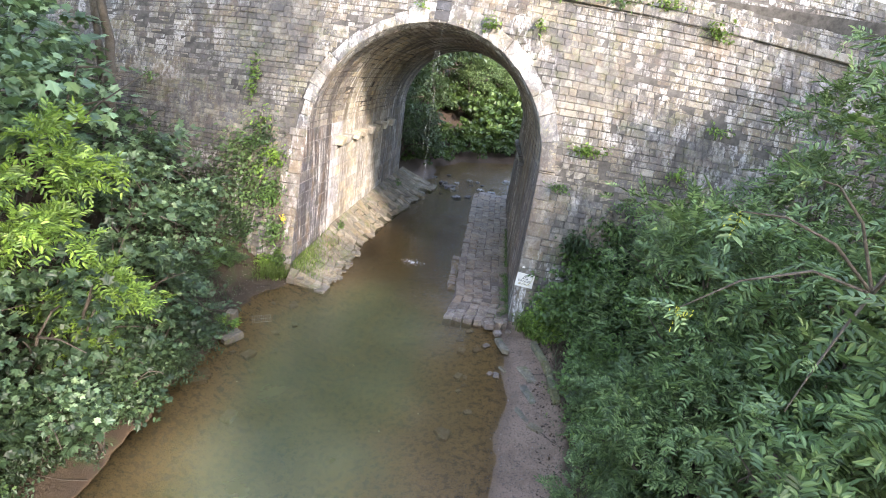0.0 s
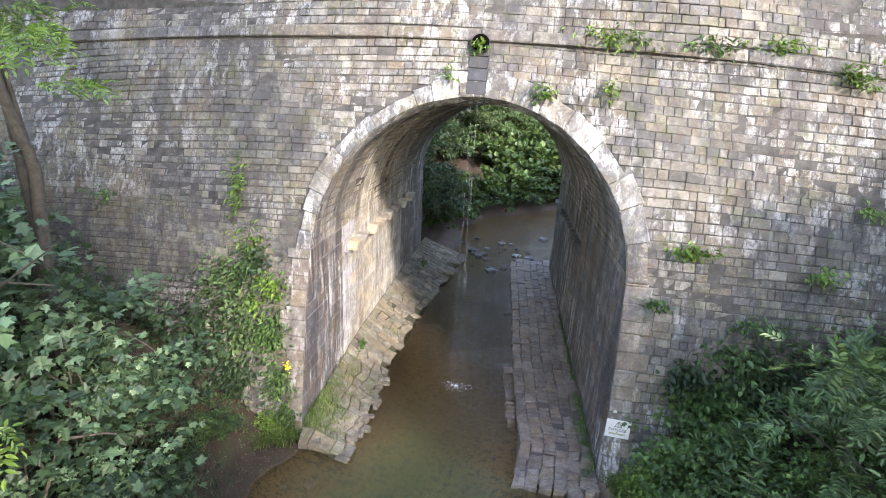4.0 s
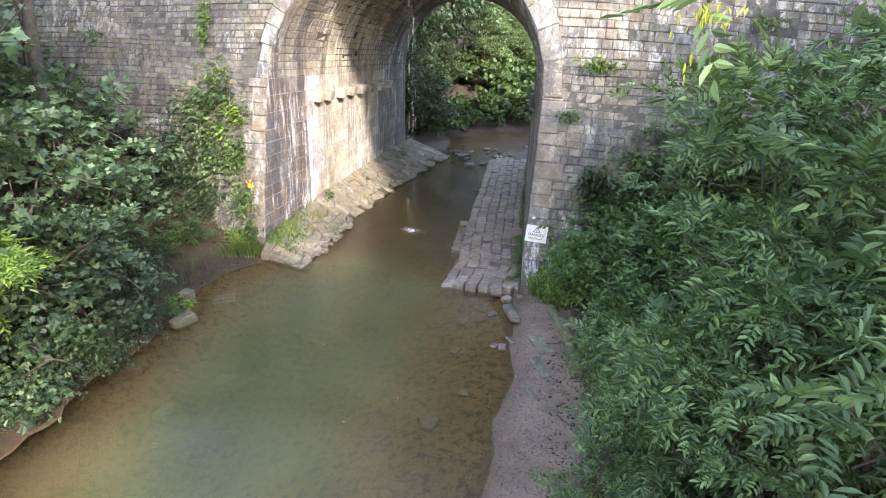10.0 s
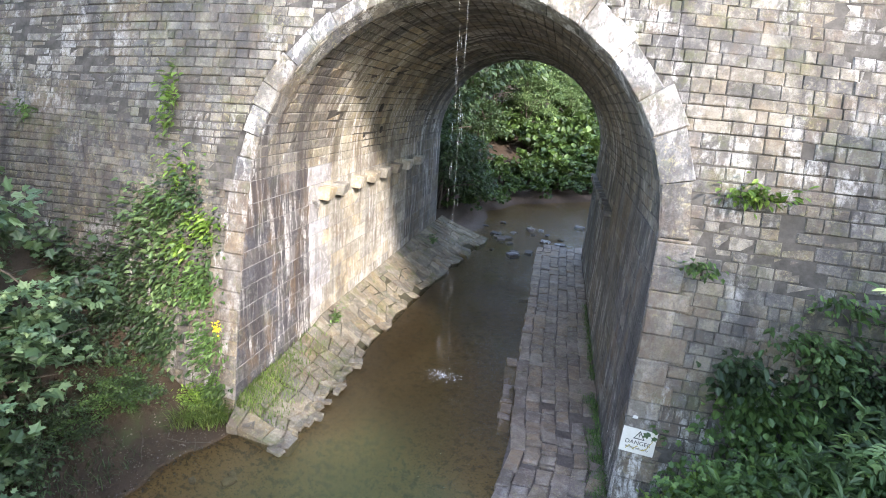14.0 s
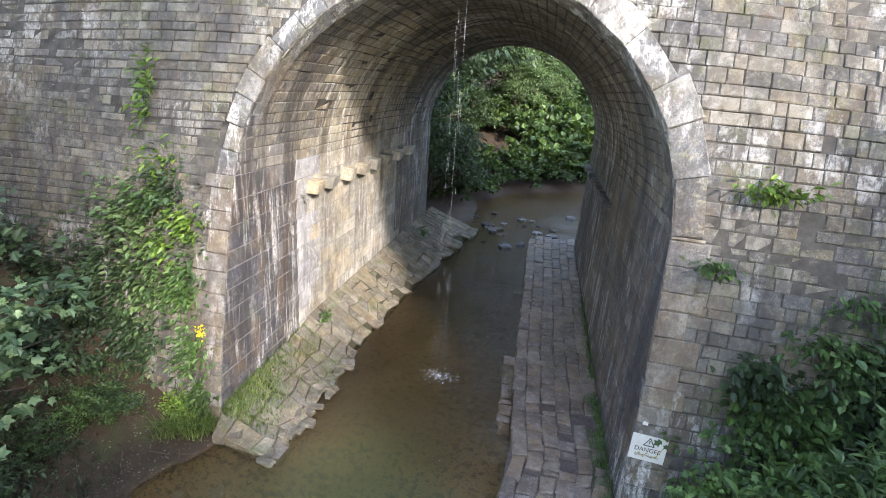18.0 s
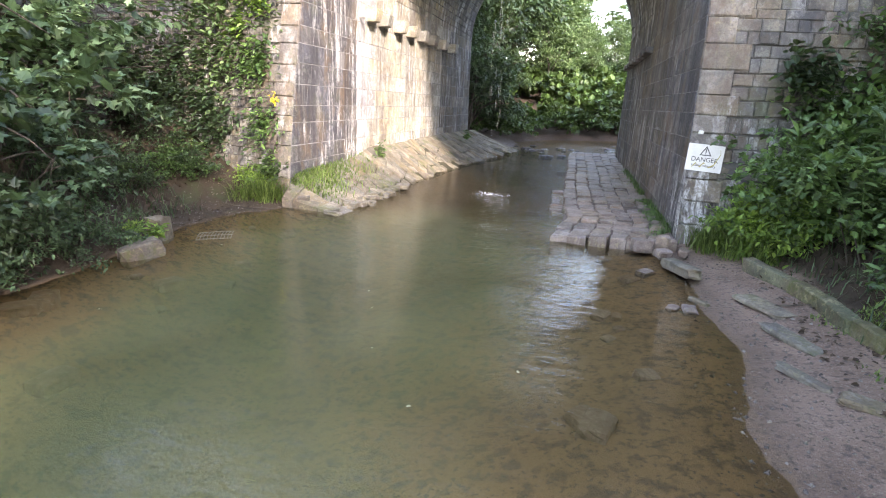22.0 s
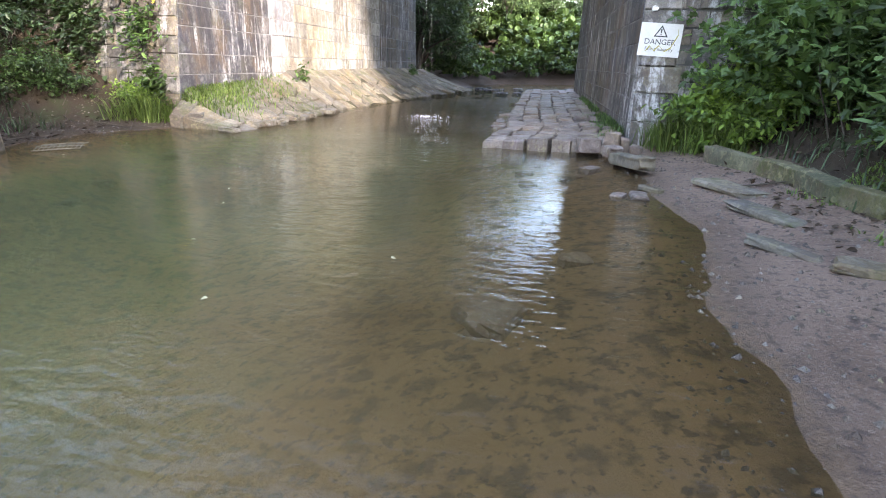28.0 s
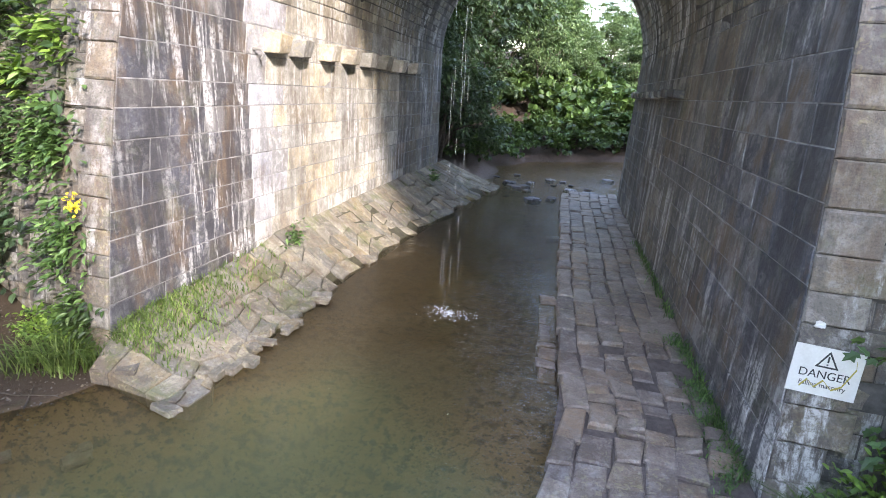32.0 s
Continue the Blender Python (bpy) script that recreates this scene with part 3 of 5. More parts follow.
def build_water():
    xs = [-12, -8] + [-5 + 0.25 * i for i in range(45)] + [8, 12, 20, 60]
    ys = [-45, -20] + [-14 + 0.4 * i for i in range(100)] + [32, 40]
    vs = [(x, y, 0.0) for y in ys for x in xs]
    w = len(xs)
    fs = [(j * w + i, j * w + i + 1, (j + 1) * w + i + 1, (j + 1) * w + i) for j in range(len(ys) - 1) for i in range(w - 1)]
    ob = piece("water", vs, fs, M_water)
    depth = ob.data.attributes.new("depth", "FLOAT", "POINT")
    depth.data.foreach_set("value", [max(0.0, -ground_z(x, y)) for x, y, _ in vs])
    tagged(ob, "shallow murky olive stream water with soft ripples", "water", kind="structure")


def build_body():
    """The back face, the deck and the far opening, so that the bridge is solid."""
    back = wall_thing("wall_north", "back face of the stone bridge with the far mouth of the tunnel")
    vs, fs = [], []
    cx, r, zs = FAR
    hs = [-1.2] + [i * 0.15 for i in range(int(8.7 / 0.15) + 1)]
    for z in hs:
        e = r if z <= zs else math.sqrt(max(0.0, r * r - (z - zs) ** 2))
        for x in (-34, -8, cx - e, cx + e, 8, 34):
            vs.append((x, far_y(z) + 0.02, z))
    for i in range(len(hs) - 1):
        for k in range(5):
            z = hs[i + 1]
            if k == 2 and z < zs + r:
                continue
            a = i * 6 + k
            fs.append((a + 1, a, a + 6, a + 7))
    piece("masonry", vs, fs, M_face_far, back)
    y0, y1 = face_y(8.2), far_y(8.2)
    deck = [(x, y, z) for z in (7.9, 8.25) for x in (-34, 34) for y in (y0 + 0.1, y1)]
    tagged(piece("deck", deck, [(0, 2, 3, 1), (4, 5, 7, 6), (0, 1, 5, 4), (2, 6, 7, 3), (0, 4, 6, 2), (1, 3, 7, 5)], M_mortar), "flat deck over the stone bridge", "deck", kind="structure")


build_face()
build_body()
build_lining()
build_ground()
build_water()

# ---- paving under the arch ----
def quad_stone(pts, top, thick, material, name, parent, tilt=0.02):
    """A flat stone from four plan corners; top gives its height at a place."""
    up = Vector((0, 0, 1))
    t = rnd.uniform(-0.012, 0.018)
    c = [Vector((x, y, top(x, y) + t + rnd.uniform(-tilt, tilt) * 0.4)) for x, y in pts]
    return piece(name, *block(*c, up, thick, 0.0, 0.016, 0.01, rnd.uniform(0.003, 0.013)), material, parent)


def left_wall_x(y):
    return inside(0.1, v_of(0.1, y))[0].x


def right_wall_x(y):
    return inside(2.9, v_of(2.9, y))[0].x


def left_edge(y):
    return float(np.interp(y, (-0.6, 1, 3.5, 6, 8.5, 11.5), (-2.1, -2.12, -2.08, -1.86, -1.5, -0.95)))


def right_edge(y):
    return float(np.interp(y, (-0.6, 0.6, 1.8, 4.3, 6.6, 9.9, 12), (1.02, 1.18, 1.08, 0.95, 0.9, 0.76, 0.72)))


def apron_z(x, y):
    a, b = left_wall_x(y), left_edge(y)
    f = max(0.0, min(1.0, (x - a) / (b - a)))
    return 0.005 + float(np.interp(y, (-0.45, 0.0, 1.5, 2.3, 2.7, 8, 11), (0.12, 0.45, 0.54, 0.6, 0.7, 0.7, 0.62))) * (1 - f) ** 1.1


def slab_z(x, y):
    return 0.1 + 0.05 * (x - 1.0) / 1.5


def build_paving():
    apron = tagged(new("pavement_west"), "sloping apron of worn rough stone setts at the foot of the tunnel wall", "pavement", kind="structure")
    ys = [-0.42]
    while ys[-1] < 11.3:
        ys.append(ys[-1] + rnd.uniform(0.2, 0.33))
    grid = []
    for y in ys:
        a, b = left_wall_x(max(y, 0)) + 0.02, left_edge(y) + rnd.uniform(-0.09, 0.08)
        grid.append([(a + (b - a) * (i / 5) + (rnd.uniform(-0.06, 0.06) if 0 < i < 5 else 0), y + (rnd.uniform(-0.05, 0.05) if i else 0)) for i in range(6)])
    for lo, hi in zip(grid, grid[1:]):
        i = 0
        while i < 5:
            k = 2 if i < 3 and rnd.random() < 0.28 else 1
            if not (i + k == 5 and rnd.random() < 0.12):
                quad_stone([lo[i], lo[i + k], hi[i + k], hi[i]], apron_z, 0.16, M_sett, "sett", apron, 0.025)
            i += k
    stops = (-0.2, 0.6, 1.5, 2.3, 2.7, 8, 11.3)
    vs = [(left_wall_x(max(q, 0)), q, apron_z(left_wall_x(max(q, 0)), q) - 0.05) for q in stops] + [(0.5 * (left_wall_x(max(q, 0)) + left_edge(q)), q, apron_z(0.5 * (left_wall_x(max(q, 0)) + left_edge(q)), q) - 0.05) for q in stops] + [(left_edge(q) - 0.06, q, -0.06) for q in stops]
    piece("bedding", vs, [(i + k, i + k + 1, i + k + 8, i + k + 7) for k in (0, 7) for i in range(6)], plain("mossy_joint", (0.045, 0.04, 0.026), (0.09, 0.085, 0.045), 7, 0.95, 0.7, 0.02), apron)
    slabs = tagged(new("pavement_east"), "flat paved ledge of wet worn stone slabs laid in long rows beside the stream", "pavement", kind="structure")
    rows = (-0.24, 0.0, 0.23, 0.5, 0.76, 1.0, 1.24, 1.62)
    for r0, r1 in zip(rows, rows[1:]):
        y = -0.66 + 0.2 * abs(r0 - 0.3) + rnd.uniform(-0.06, 0.06)
        while y < 10.9:
            dy = rnd.choice((0.2, 0.27, 0.34, 0.45, 0.6)) * rnd.uniform(0.85, 1.15) if r0 < 0.2 or y > 2.4 else rnd.uniform(0.13, 0.36)
            ym = y + dy / 2
            wall = right_wall_x(min(max(ym, 0), 10.4)) - 0.02
            q = [(min(right_edge(v) + w, wall), v) for v, w in ((y, r0), (y, r1), (y + dy, r1), (y + dy, r0))]
            outer = r0 < -0.1
            gone = (outer and not (1.2 < ym < 4.4 or 6.2 < ym < 7.4) or (outer and rnd.random() < 0.25)
                    or (0.2 < r0 < 1.1 and -0.3 < ym < 2.3 and rnd.random() < 0.3) or (r0 > 1.2 and ym < 3 and rnd.random() < 0.4))
            if not gone and q[1][0] - q[0][0] > 0.07:
                q = [(x + rnd.uniform(-0.026, 0.026), v + rnd.uniform(-0.03, 0.03)) for x, v in q]
                quad_stone(q, (lambda x, v: 0.008 - 0.01 * v / 4) if outer else slab_z, 0.28, M_slab, "slab", slabs, 0.045 if ym < 2.5 else 0.02)
            y += dy
    stops = (-0.5, 1.5, 4, 8, 10.9)
    vs = [(right_edge(q) + 0.06, q, 0.07) for q in stops] + [(right_wall_x(min(max(q, 0), 10.4)), q, 0.125) for q in stops]
    piece("bedding", vs, [(i, i + 1, i + 6, i + 5) for i in range(4)], plain("trodden_dirt", (0.13, 0.102, 0.09), (0.21, 0.168, 0.15), 16, 0.9, 0.9, 0.03), slabs)


build_paving()

# ---- plants ----
def leaves_mesh(name, pos, dirs, length, width, material, kind="simple", seed=0, droop_by=0.25):
    """Leaves at places: simple folded blades, five-lobed ones, or feathered sprays of leaflets."""
    r = np.random.default_rng(seed)
    n = len(pos)
    pos, d = np.asarray(pos, float), np.asarray(dirs, float)
    d = d + r.normal(0, 0.35, (n, 3))
    d[:, 2] -= droop_by
    d /= np.linalg.norm(d, axis=1)[:, None]
    up = np.tile((0.0, 0.0, 1.0), (n, 1)) + r.normal(0, 0.36, (n, 3))
    s = np.cross(d, up)
    s /= np.linalg.norm(s, axis=1)[:, None] + 1e-9
    u = np.cross(s, d)
    L = (length * r.uniform(0.65, 1.25, n))[:, None]
    if kind == "feathered":
        k = 9
        P, Dd, S, U, LL = [], [], [], [], []
        for i in range(k):
            f = (i // 2 + 1) / (k // 2 + 1)
            side = 1 if i % 2 else -1
            if i == k - 1:
                f, side = 1.0, 0
            base = pos + d * L * f - np.array((0, 0, 1)) * L * 0.18 * f * f
            dd = d * (0.55 if side else 1.0) + s * side * 0.8
            dd /= np.linalg.norm(dd, axis=1)[:, None]
            P.append(base), Dd.append(dd), S.append(np.cross(dd, u)), U.append(u), LL.append(L * 0.42)
        pos, d, s, u, L = np.concatenate(P), np.concatenate(Dd), np.concatenate(S), np.concatenate(U), np.concatenate(LL)
        n = len(pos)
    W = L * width
    if kind == "lobed":
        shape = [(0, 0, 0), (0.18, 0.42, 0.02), (0.34, 0.26, 0.04), (0.62, 0.52, 0.0), (0.66, 0.2, 0.03), (1.0, 0, -0.06), (0.66, -0.2, 0.03), (0.62, -0.52, 0.0), (0.34, -0.26, 0.04), (0.18, -0.42, 0.02)]
        faces = [(0, 1, 2), (0, 2, 3, 4), (0, 4, 5, 6), (0, 6, 7, 8), (0, 8, 9)]
    else:
        shape = [(0, 0, 0), (0.28, 0.44, 0.06), (0.64, 0.4, 0.05), (1.0, 0, -0.1), (0.64, -0.4, 0.05), (0.28, -0.44, 0.06)]
        faces = [(0, 1, 2, 3), (0, 3, 4, 5)]
    m = len(shape)
    V = np.empty((n, m, 3))
    for i, (a, b, c) in enumerate(shape):
        V[:, i] = pos + d * L * a + s * W * b * (1.0 if kind != "lobed" else 1.0) + u * L * c
    F = []
    for k in range(n):
        o = k * m
        F += [tuple(o + i for i in f) for f in faces]
    return mesh_of(name, V.reshape(-1, 3).tolist(), F, material)


def lobes_points(lobes, per, seed, hollow=0.6, clump=24):
    """Places and outward ways on and just within a cloud of ellipsoids."""
    r = np.random.default_rng(seed)
    P, D = [], []
    for (cx, cy, cz, rx, ry, rz) in lobes:
        k = int(per * (rx * ry + ry * rz + rx * rz) / 3)
        # clumps first, then leaves round each
        cl = max(6, k // clump)
        w = r.normal(size=(cl, 3))
        w /= np.linalg.norm(w, axis=1)[:, None]
        w[:, 2] = np.where(w[:, 2] < -0.55, -w[:, 2], w[:, 2])
        rad = r.uniform(hollow, 1.12, cl)[:, None]
        c = w * rad * (rx, ry, rz) + (cx, cy, cz)
        idx = r.integers(0, cl, k)
        spread = 0.16 * (rx + ry + rz) / 3 + 0.05
        P.append(c[idx] + r.normal(0, spread, (k, 3)) * (1, 1, 0.32))
        D.append(w[idx] * 0.7 + r.normal(0, 0.5, (k, 3)))
    return np.concatenate(P), np.concatenate(D)


def limb(path, r0, r1, sides=6):
    """A tapering stem along points."""
    vs, fs = [], []
    k = len(path)
    for i, p in enumerate(path):
        p = Vector(p)
        t = (Vector(path[min(i + 1, k - 1)]) - Vector(path[max(i - 1, 0)])).normalized()
        a = t.cross(Vector((0.3, 0.9, 0.2))).normalized()
        b = t.cross(a)
        r = r0 + (r1 - r0) * i / (k - 1)
        for j in range(sides):
            q = 2 * math.pi * j / sides
            vs.append(tuple(p + (a * math.cos(q) + b * math.sin(q)) * r))
    for i in range(k - 1):
        for j in range(sides):
            j2 = (j + 1) % sides
            fs.append((i * sides + j, i * sides + j2, (i + 1) * sides + j2, (i + 1) * sides + j))
    fs.append(tuple(range((k - 1) * sides, k * sides)))
    return vs, fs


def bush(name, label, category, lobes, per, length, width, material, kind, seed, stems=3, group="", stem_r=0.05):
    """A shrub or tree at the origin: stems from the ground into each lobe, and its crown of leaves."""
    r = random.Random(seed)
    top = tagged(new(name), label, category, group)
    for i, (cx, cy, cz, rx, ry, rz) in enumerate(lobes[:max(stems, 1)]):
        base = Vector((r.uniform(-0.15, 0.15), r.uniform(-0.15, 0.15), -0.25))
        tip = Vector((cx, cy, cz + rz * 0.4))
        path = [base.lerp(tip, f) + Vector((r.uniform(-1, 1), r.uniform(-1, 1), 0)) * 0.08 * (0 if f == 0 else 1) * tip.length * 0.4 for f in (0, 0.25, 0.5, 0.75, 1)]
        path[0] = base
        piece("trunk" if i == 0 else "limb", *limb(path, stem_r * r.uniform(0.8, 1.2), stem_r * 0.25), M_bark, top, smooth=True)
        for j in range(3):
            a = path[2 + j % 3]
            e = Vector((cx + r.uniform(-1, 1) * rx, cy + r.uniform(-1, 1) * ry, cz + r.uniform(-0.6, 0.9) * rz))
            piece("branch", *limb([a, a.lerp(e, 0.5) + Vector((0, 0, 0.08)), e], stem_r * 0.45, stem_r * 0.12, 5), M_bark, top, smooth=True)
    P, D = lobes_points(lobes, per, seed)
    ob = new("crown", leaves_mesh(name + "_crown", P, D, length, width, material, kind, seed))
    ob.parent = top
    return top


def set_at(ob, x, y, z=None, turn=0, size=1.0):
    z = ground_z(x, y) if z is None else z
    ob.matrix_basis = Matrix.LocRotScale((x, y, z), Euler((0, 0, radians(turn))), (size,) * 3)
    return ob


def again(ob, x, y, z=None, turn=0, size=1.0):
    z = ground_z(x, y) if z is None else z
    c = copy_thing(ob, pose(0, 0, 0))
    return set_at(c, x, y, z, turn, size)


def lobe_set(seed, n, spread, low, high, r0, r1):
    r = random.Random(seed)
    out = []
    for i in range(n):
        f = i / max(1, n - 1)
        q = r.uniform(r0, r1)
        out.append((r.uniform(-spread, spread), r.uniform(-spread, spread), low + (high - low) * f, q, q * r.uniform(0.8, 1.2), q * r.uniform(0.6, 0.85)))
    return out


maple = bush("sycamore_shrub", "bushy young sycamore with grey-green lobed leaves on the bank", "shrub", lobe_set(1, 6, 1.1, 0.7, 3.0, 0.7, 1.1), 310, 0.18, 1.0, M_leaf_maple, "lobed", 11, 4, "sycamores on the bank")
maple_b = bush("sycamore_shrub", "leafy sycamore shrub with dense lobed leaves overhanging the water", "shrub", lobe_set(2, 6, 1.0, 0.5, 2.2, 0.6, 1.0), 300, 0.16, 1.0, M_leaf_dark, "lobed", 12, 4, "sycamores on the bank")
ash = bush("ash_shrub", "feathery-leaved young ash thicket on the bank", "shrub", lobe_set(3, 7, 1.1, 0.6, 2.9, 0.7, 1.0), 150, 0.3, 0.36, M_leaf_ash, "feathered", 13, 4, "ash shrubs on the bank")
ash_b = bush("ash_shrub", "tall young ash with feathered leaves leaning over the bank", "shrub", lobe_set(4, 7, 0.9, 1.0, 4.2, 0.7, 1.0), 150, 0.3, 0.36, M_leaf_ash, "feathered", 14, 4, "ash shrubs on the bank")
herb = bush("herb_clump", "clump of tall broad-leaved weeds at the wall's foot", "plant", lobe_set(5, 5, 0.45, 0.2, 0.9, 0.3, 0.5), 760, 0.1, 0.8, M_leaf_herb, "lobed", 15, 3, "weeds along the bank", 0.012)
herb_dark = bush("herb_clump", "dark clump of low weeds and bramble on the shady bank", "plant", lobe_set(15, 5, 0.5, 0.1, 0.6, 0.25, 0.5), 620, 0.1, 0.5, M_leaf_dark, "simple", 25, 3, "weeds along the bank", 0.012)


def whorl_herb(name, label, seed, stems=9, tall=1.1, material=None):
    """A stand of upright weeds, leaves in whorls up each stem."""
    r = random.Random(seed)
    top = tagged(new(name), label, "plant", "weeds along the bank")
    P, D = [], []
    for i in range(stems):
        b = Vector((r.gauss(0, 0.25), r.gauss(0, 0.25), -0.1))
        h = tall * r.uniform(0.55, 1.2)
        t = b + Vector((r.uniform(-0.2, 0.2), r.uniform(-0.2, 0.2), h))
        piece("stem", *limb([b, b.lerp(t, 0.5), t], 0.009, 0.004, 5), M_leaf_herb, top, smooth=True)
        k = int(h / 0.11)
        for j in range(1, k + 1):
            c = b.lerp(t, 0.15 + 0.85 * j / k)
            q0 = r.uniform(0, 6.28)
            for q in range(5):
                a = q0 + q * 1.2566
                P.append(tuple(c)), D.append((math.cos(a), math.sin(a), 0.35 + 0.5 * (j == k)))
    ob = new("leaves", leaves_mesh(name, P, D, 0.19, 0.34, material or M_leaf_herb, "simple", seed, 0.2))
    ob.parent = top
    return top


balsam = whorl_herb("balsam_clump", "stand of upright weeds with whorled lance-shaped leaves", 41)
balsam_b = whorl_herb("balsam_clump", "tall pale-green upright weeds with whorled leaves", 42, 8, 1.4, M_leaf_ash)
bright = bush("bramble_clump", "low bright green bramble clump on the bank", "plant", lobe_set(6, 5, 0.4, 0.12, 0.55, 0.25, 0.4), 1100, 0.1, 0.55, M_leaf_bright, "simple", 16, 3, "weeds along the bank", 0.01)
wood = bush("woodland_tree", "full-crowned broadleaf tree in the wood behind the bridge", "tree", lobe_set(7, 9, 2.2, 2.2, 8.5, 1.6, 2.3), 420, 0.26, 0.6, M_leaf_ash, "simple", 17, 5, "trees behind the bridge", 0.16)
wood_b = bush("woodland_tree", "dark leafy tree hanging over the stream behind the bridge", "tree", lobe_set(8, 9, 2.0, 1.2, 7.0, 1.5, 2.1), 420, 0.24, 0.6, M_leaf_dark, "simple", 18, 5, "trees behind the bridge", 0.15)
hedge = bush("bank_hedge", "sunlit leafy undergrowth on the far bank", "shrub", lobe_set(9, 8, 1.6, 0.2, 0.7, 0.55, 0.8), 330, 0.26, 0.9, M_leaf_sunny, "simple", 19, 3, "undergrowth on the far bank")

def scatter(ob, n, box, low, high, seed, keep=None):
    r = random.Random(seed)
    k = 0
    while k < n:
        x, y = r.uniform(box[0], box[1]), r.uniform(box[2], box[3])
        if keep and not keep(x, y):
            continue
        again(ob, x, y, None, r.uniform(0, 360), r.uniform(low, high))
        k += 1


set_at(maple, -5.6, -2.9, turn=20)
for x, y, t, s in ((-6.4, -6.2, 130, 1.15), (-7.4, -3.6, 250, 1.2), (-7.9, -1.4, 80, 1.1), (-5.7, -8.6, 10, 1.25), (-9, -6, 200, 1.4), (-5.0, -10.6, 300, 1.1), (-8.5, -9.5, 40, 1.4)):
    again(maple, x, y, None, t, s)
set_at(maple_b, -5.0, -4.6, turn=70)
for x, y, t, s in ((-4.7, -6.8, 190, 1.0), (-6.4, -2.0, 15, 1.0), (-8.6, -2.2, 100, 1.2), (-10.5, -1.6, 60, 1.3), (-4.9, -8.8, 210, 1.0), (-12.5, -3, 10, 1.5)):
    again(maple_b, x, y, None, t, s)
set_at(ash, 6.2, -2.6, turn=10)
for x, y, t, s in ((5.5, -4.9, 140, 0.95), (7.8, -3.4, 220, 1.1), (6.6, -6.8, 60, 1.1), (5.3, -7.4, 300, 0.9), (9.6, -5, 20, 1.3), (5.6, -9.4, 100, 1.0), (7.8, -9.0, 10, 1.2), (4.9, -6.3, 30, 0.72)):
    again(ash, x, y, None, t, s)
set_at(ash_b, 8.6, -1.4, turn=100)
for x, y, t, s in ((10.8, -2.0, 10, 1.1), (8.6, -6.6, 200, 1.05), (12.8, -3.0, 60, 1.2), (7.4, -8.2, 20, 1.05)):
    again(ash_b, x, y, None, t, s)
set_at(herb, 4.0, -0.45)
scatter(herb, 6, (3.9, 6.4, -0.9, -0.05), 0.7, 1.1, 31)
set_at(balsam, 4.2, -0.9)
set_at(balsam_b, 4.8, -0.6)
scatter(balsam, 8, (3.7, 6.2, -2.2, -0.3), 0.7, 1.1, 51)
scatter(balsam_b, 7, (4.2, 6.8, -2.4, -0.2), 0.8, 1.3, 52)
scatter(herb, 8, (4.1, 6.6, -4.6, -0.8), 0.6, 1.0, 32)
scatter(herb, 8, (3.9, 6.0, -4.0, -0.5), 0.6, 1.0, 42)
scatter(balsam_b, 6, (3.9, 5.4, -3.4, -0.6), 0.6, 0.95, 53)
set_at(herb_dark, -5.4, -0.9)
scatter(herb_dark, 8, (-7.4, -4.6, -1.2, -0.2), 0.5, 0.9, 33)
scatter(herb, 3, (-5.3, -4.4, -1.2, -0.3), 0.3, 0.5, 40)
scatter(herb_dark, 12, (-5.8, -4.4, -7.0, -1.4), 0.6, 1.0, 34)
set_at(bright, 3.4, -0.6, size=0.8)
scatter(bright, 14, (3.2, 4.2, -1.2, -0.3), 0.6, 1.0, 35)
scatter(bright, 3, (-3.95, -3.5, -0.45, -0.15), 0.35, 0.6, 36)
scatter(herb_dark, 22, (-3.85, -3.35, -9, -2.9), 0.35, 0.6, 39)
scatter(bright, 5, (-4.1, -3.6, -6.5, -2.8), 0.3, 0.55, 37)
scatter(herb_dark, 12, (-4.3, -3.7, -9.5, -2.9), 0.5, 0.9, 38)
scatter(herb, 5, (-4.2, -3.7, -9.5, -2.9), 0.4, 0.65, 41)
for x, y, t, s in ((-4.05, -4.3, 15, 0.6), (-3.95, -6.1, 75, 0.65), (-3.9, -7.3, 170, 0.7), (-4.0, -8.9, 260, 0.7)):
    again(maple_b, x, y, None, t, s)
scatter(herb_dark, 12, (-3.8, -3.45, -9, -3.3), 0.6, 0.9, 43)
scatter(herb_dark, 10, (-5.3, -4.0, -2.6, -0.6), 0.4, 0.7, 44)
scatter(herb, 4, (-5.0, -4.1, -2.4, -0.6), 0.3, 0.5, 45)
scatter(herb_dark, 12, (-4.1, -3.4, -11.0, -7.5), 0.6, 0.95, 54)
again(maple_b, -4.0, -10.2, None, 20, 0.7)
again(maple_b, -4.3, -5.6, None, 40, 0.6)
again(maple_b, -4.2, -7.8, None, 140, 0.7)
again(maple, -4.3, -9.2, None, 200, 0.75)
again(maple, -4.4, -3.7, None, 10, 0.55)
again(maple, -3.35, -6.7, None, 80, 0.5)
again(maple, -5.4, -1.75, None, 140, 0.62)
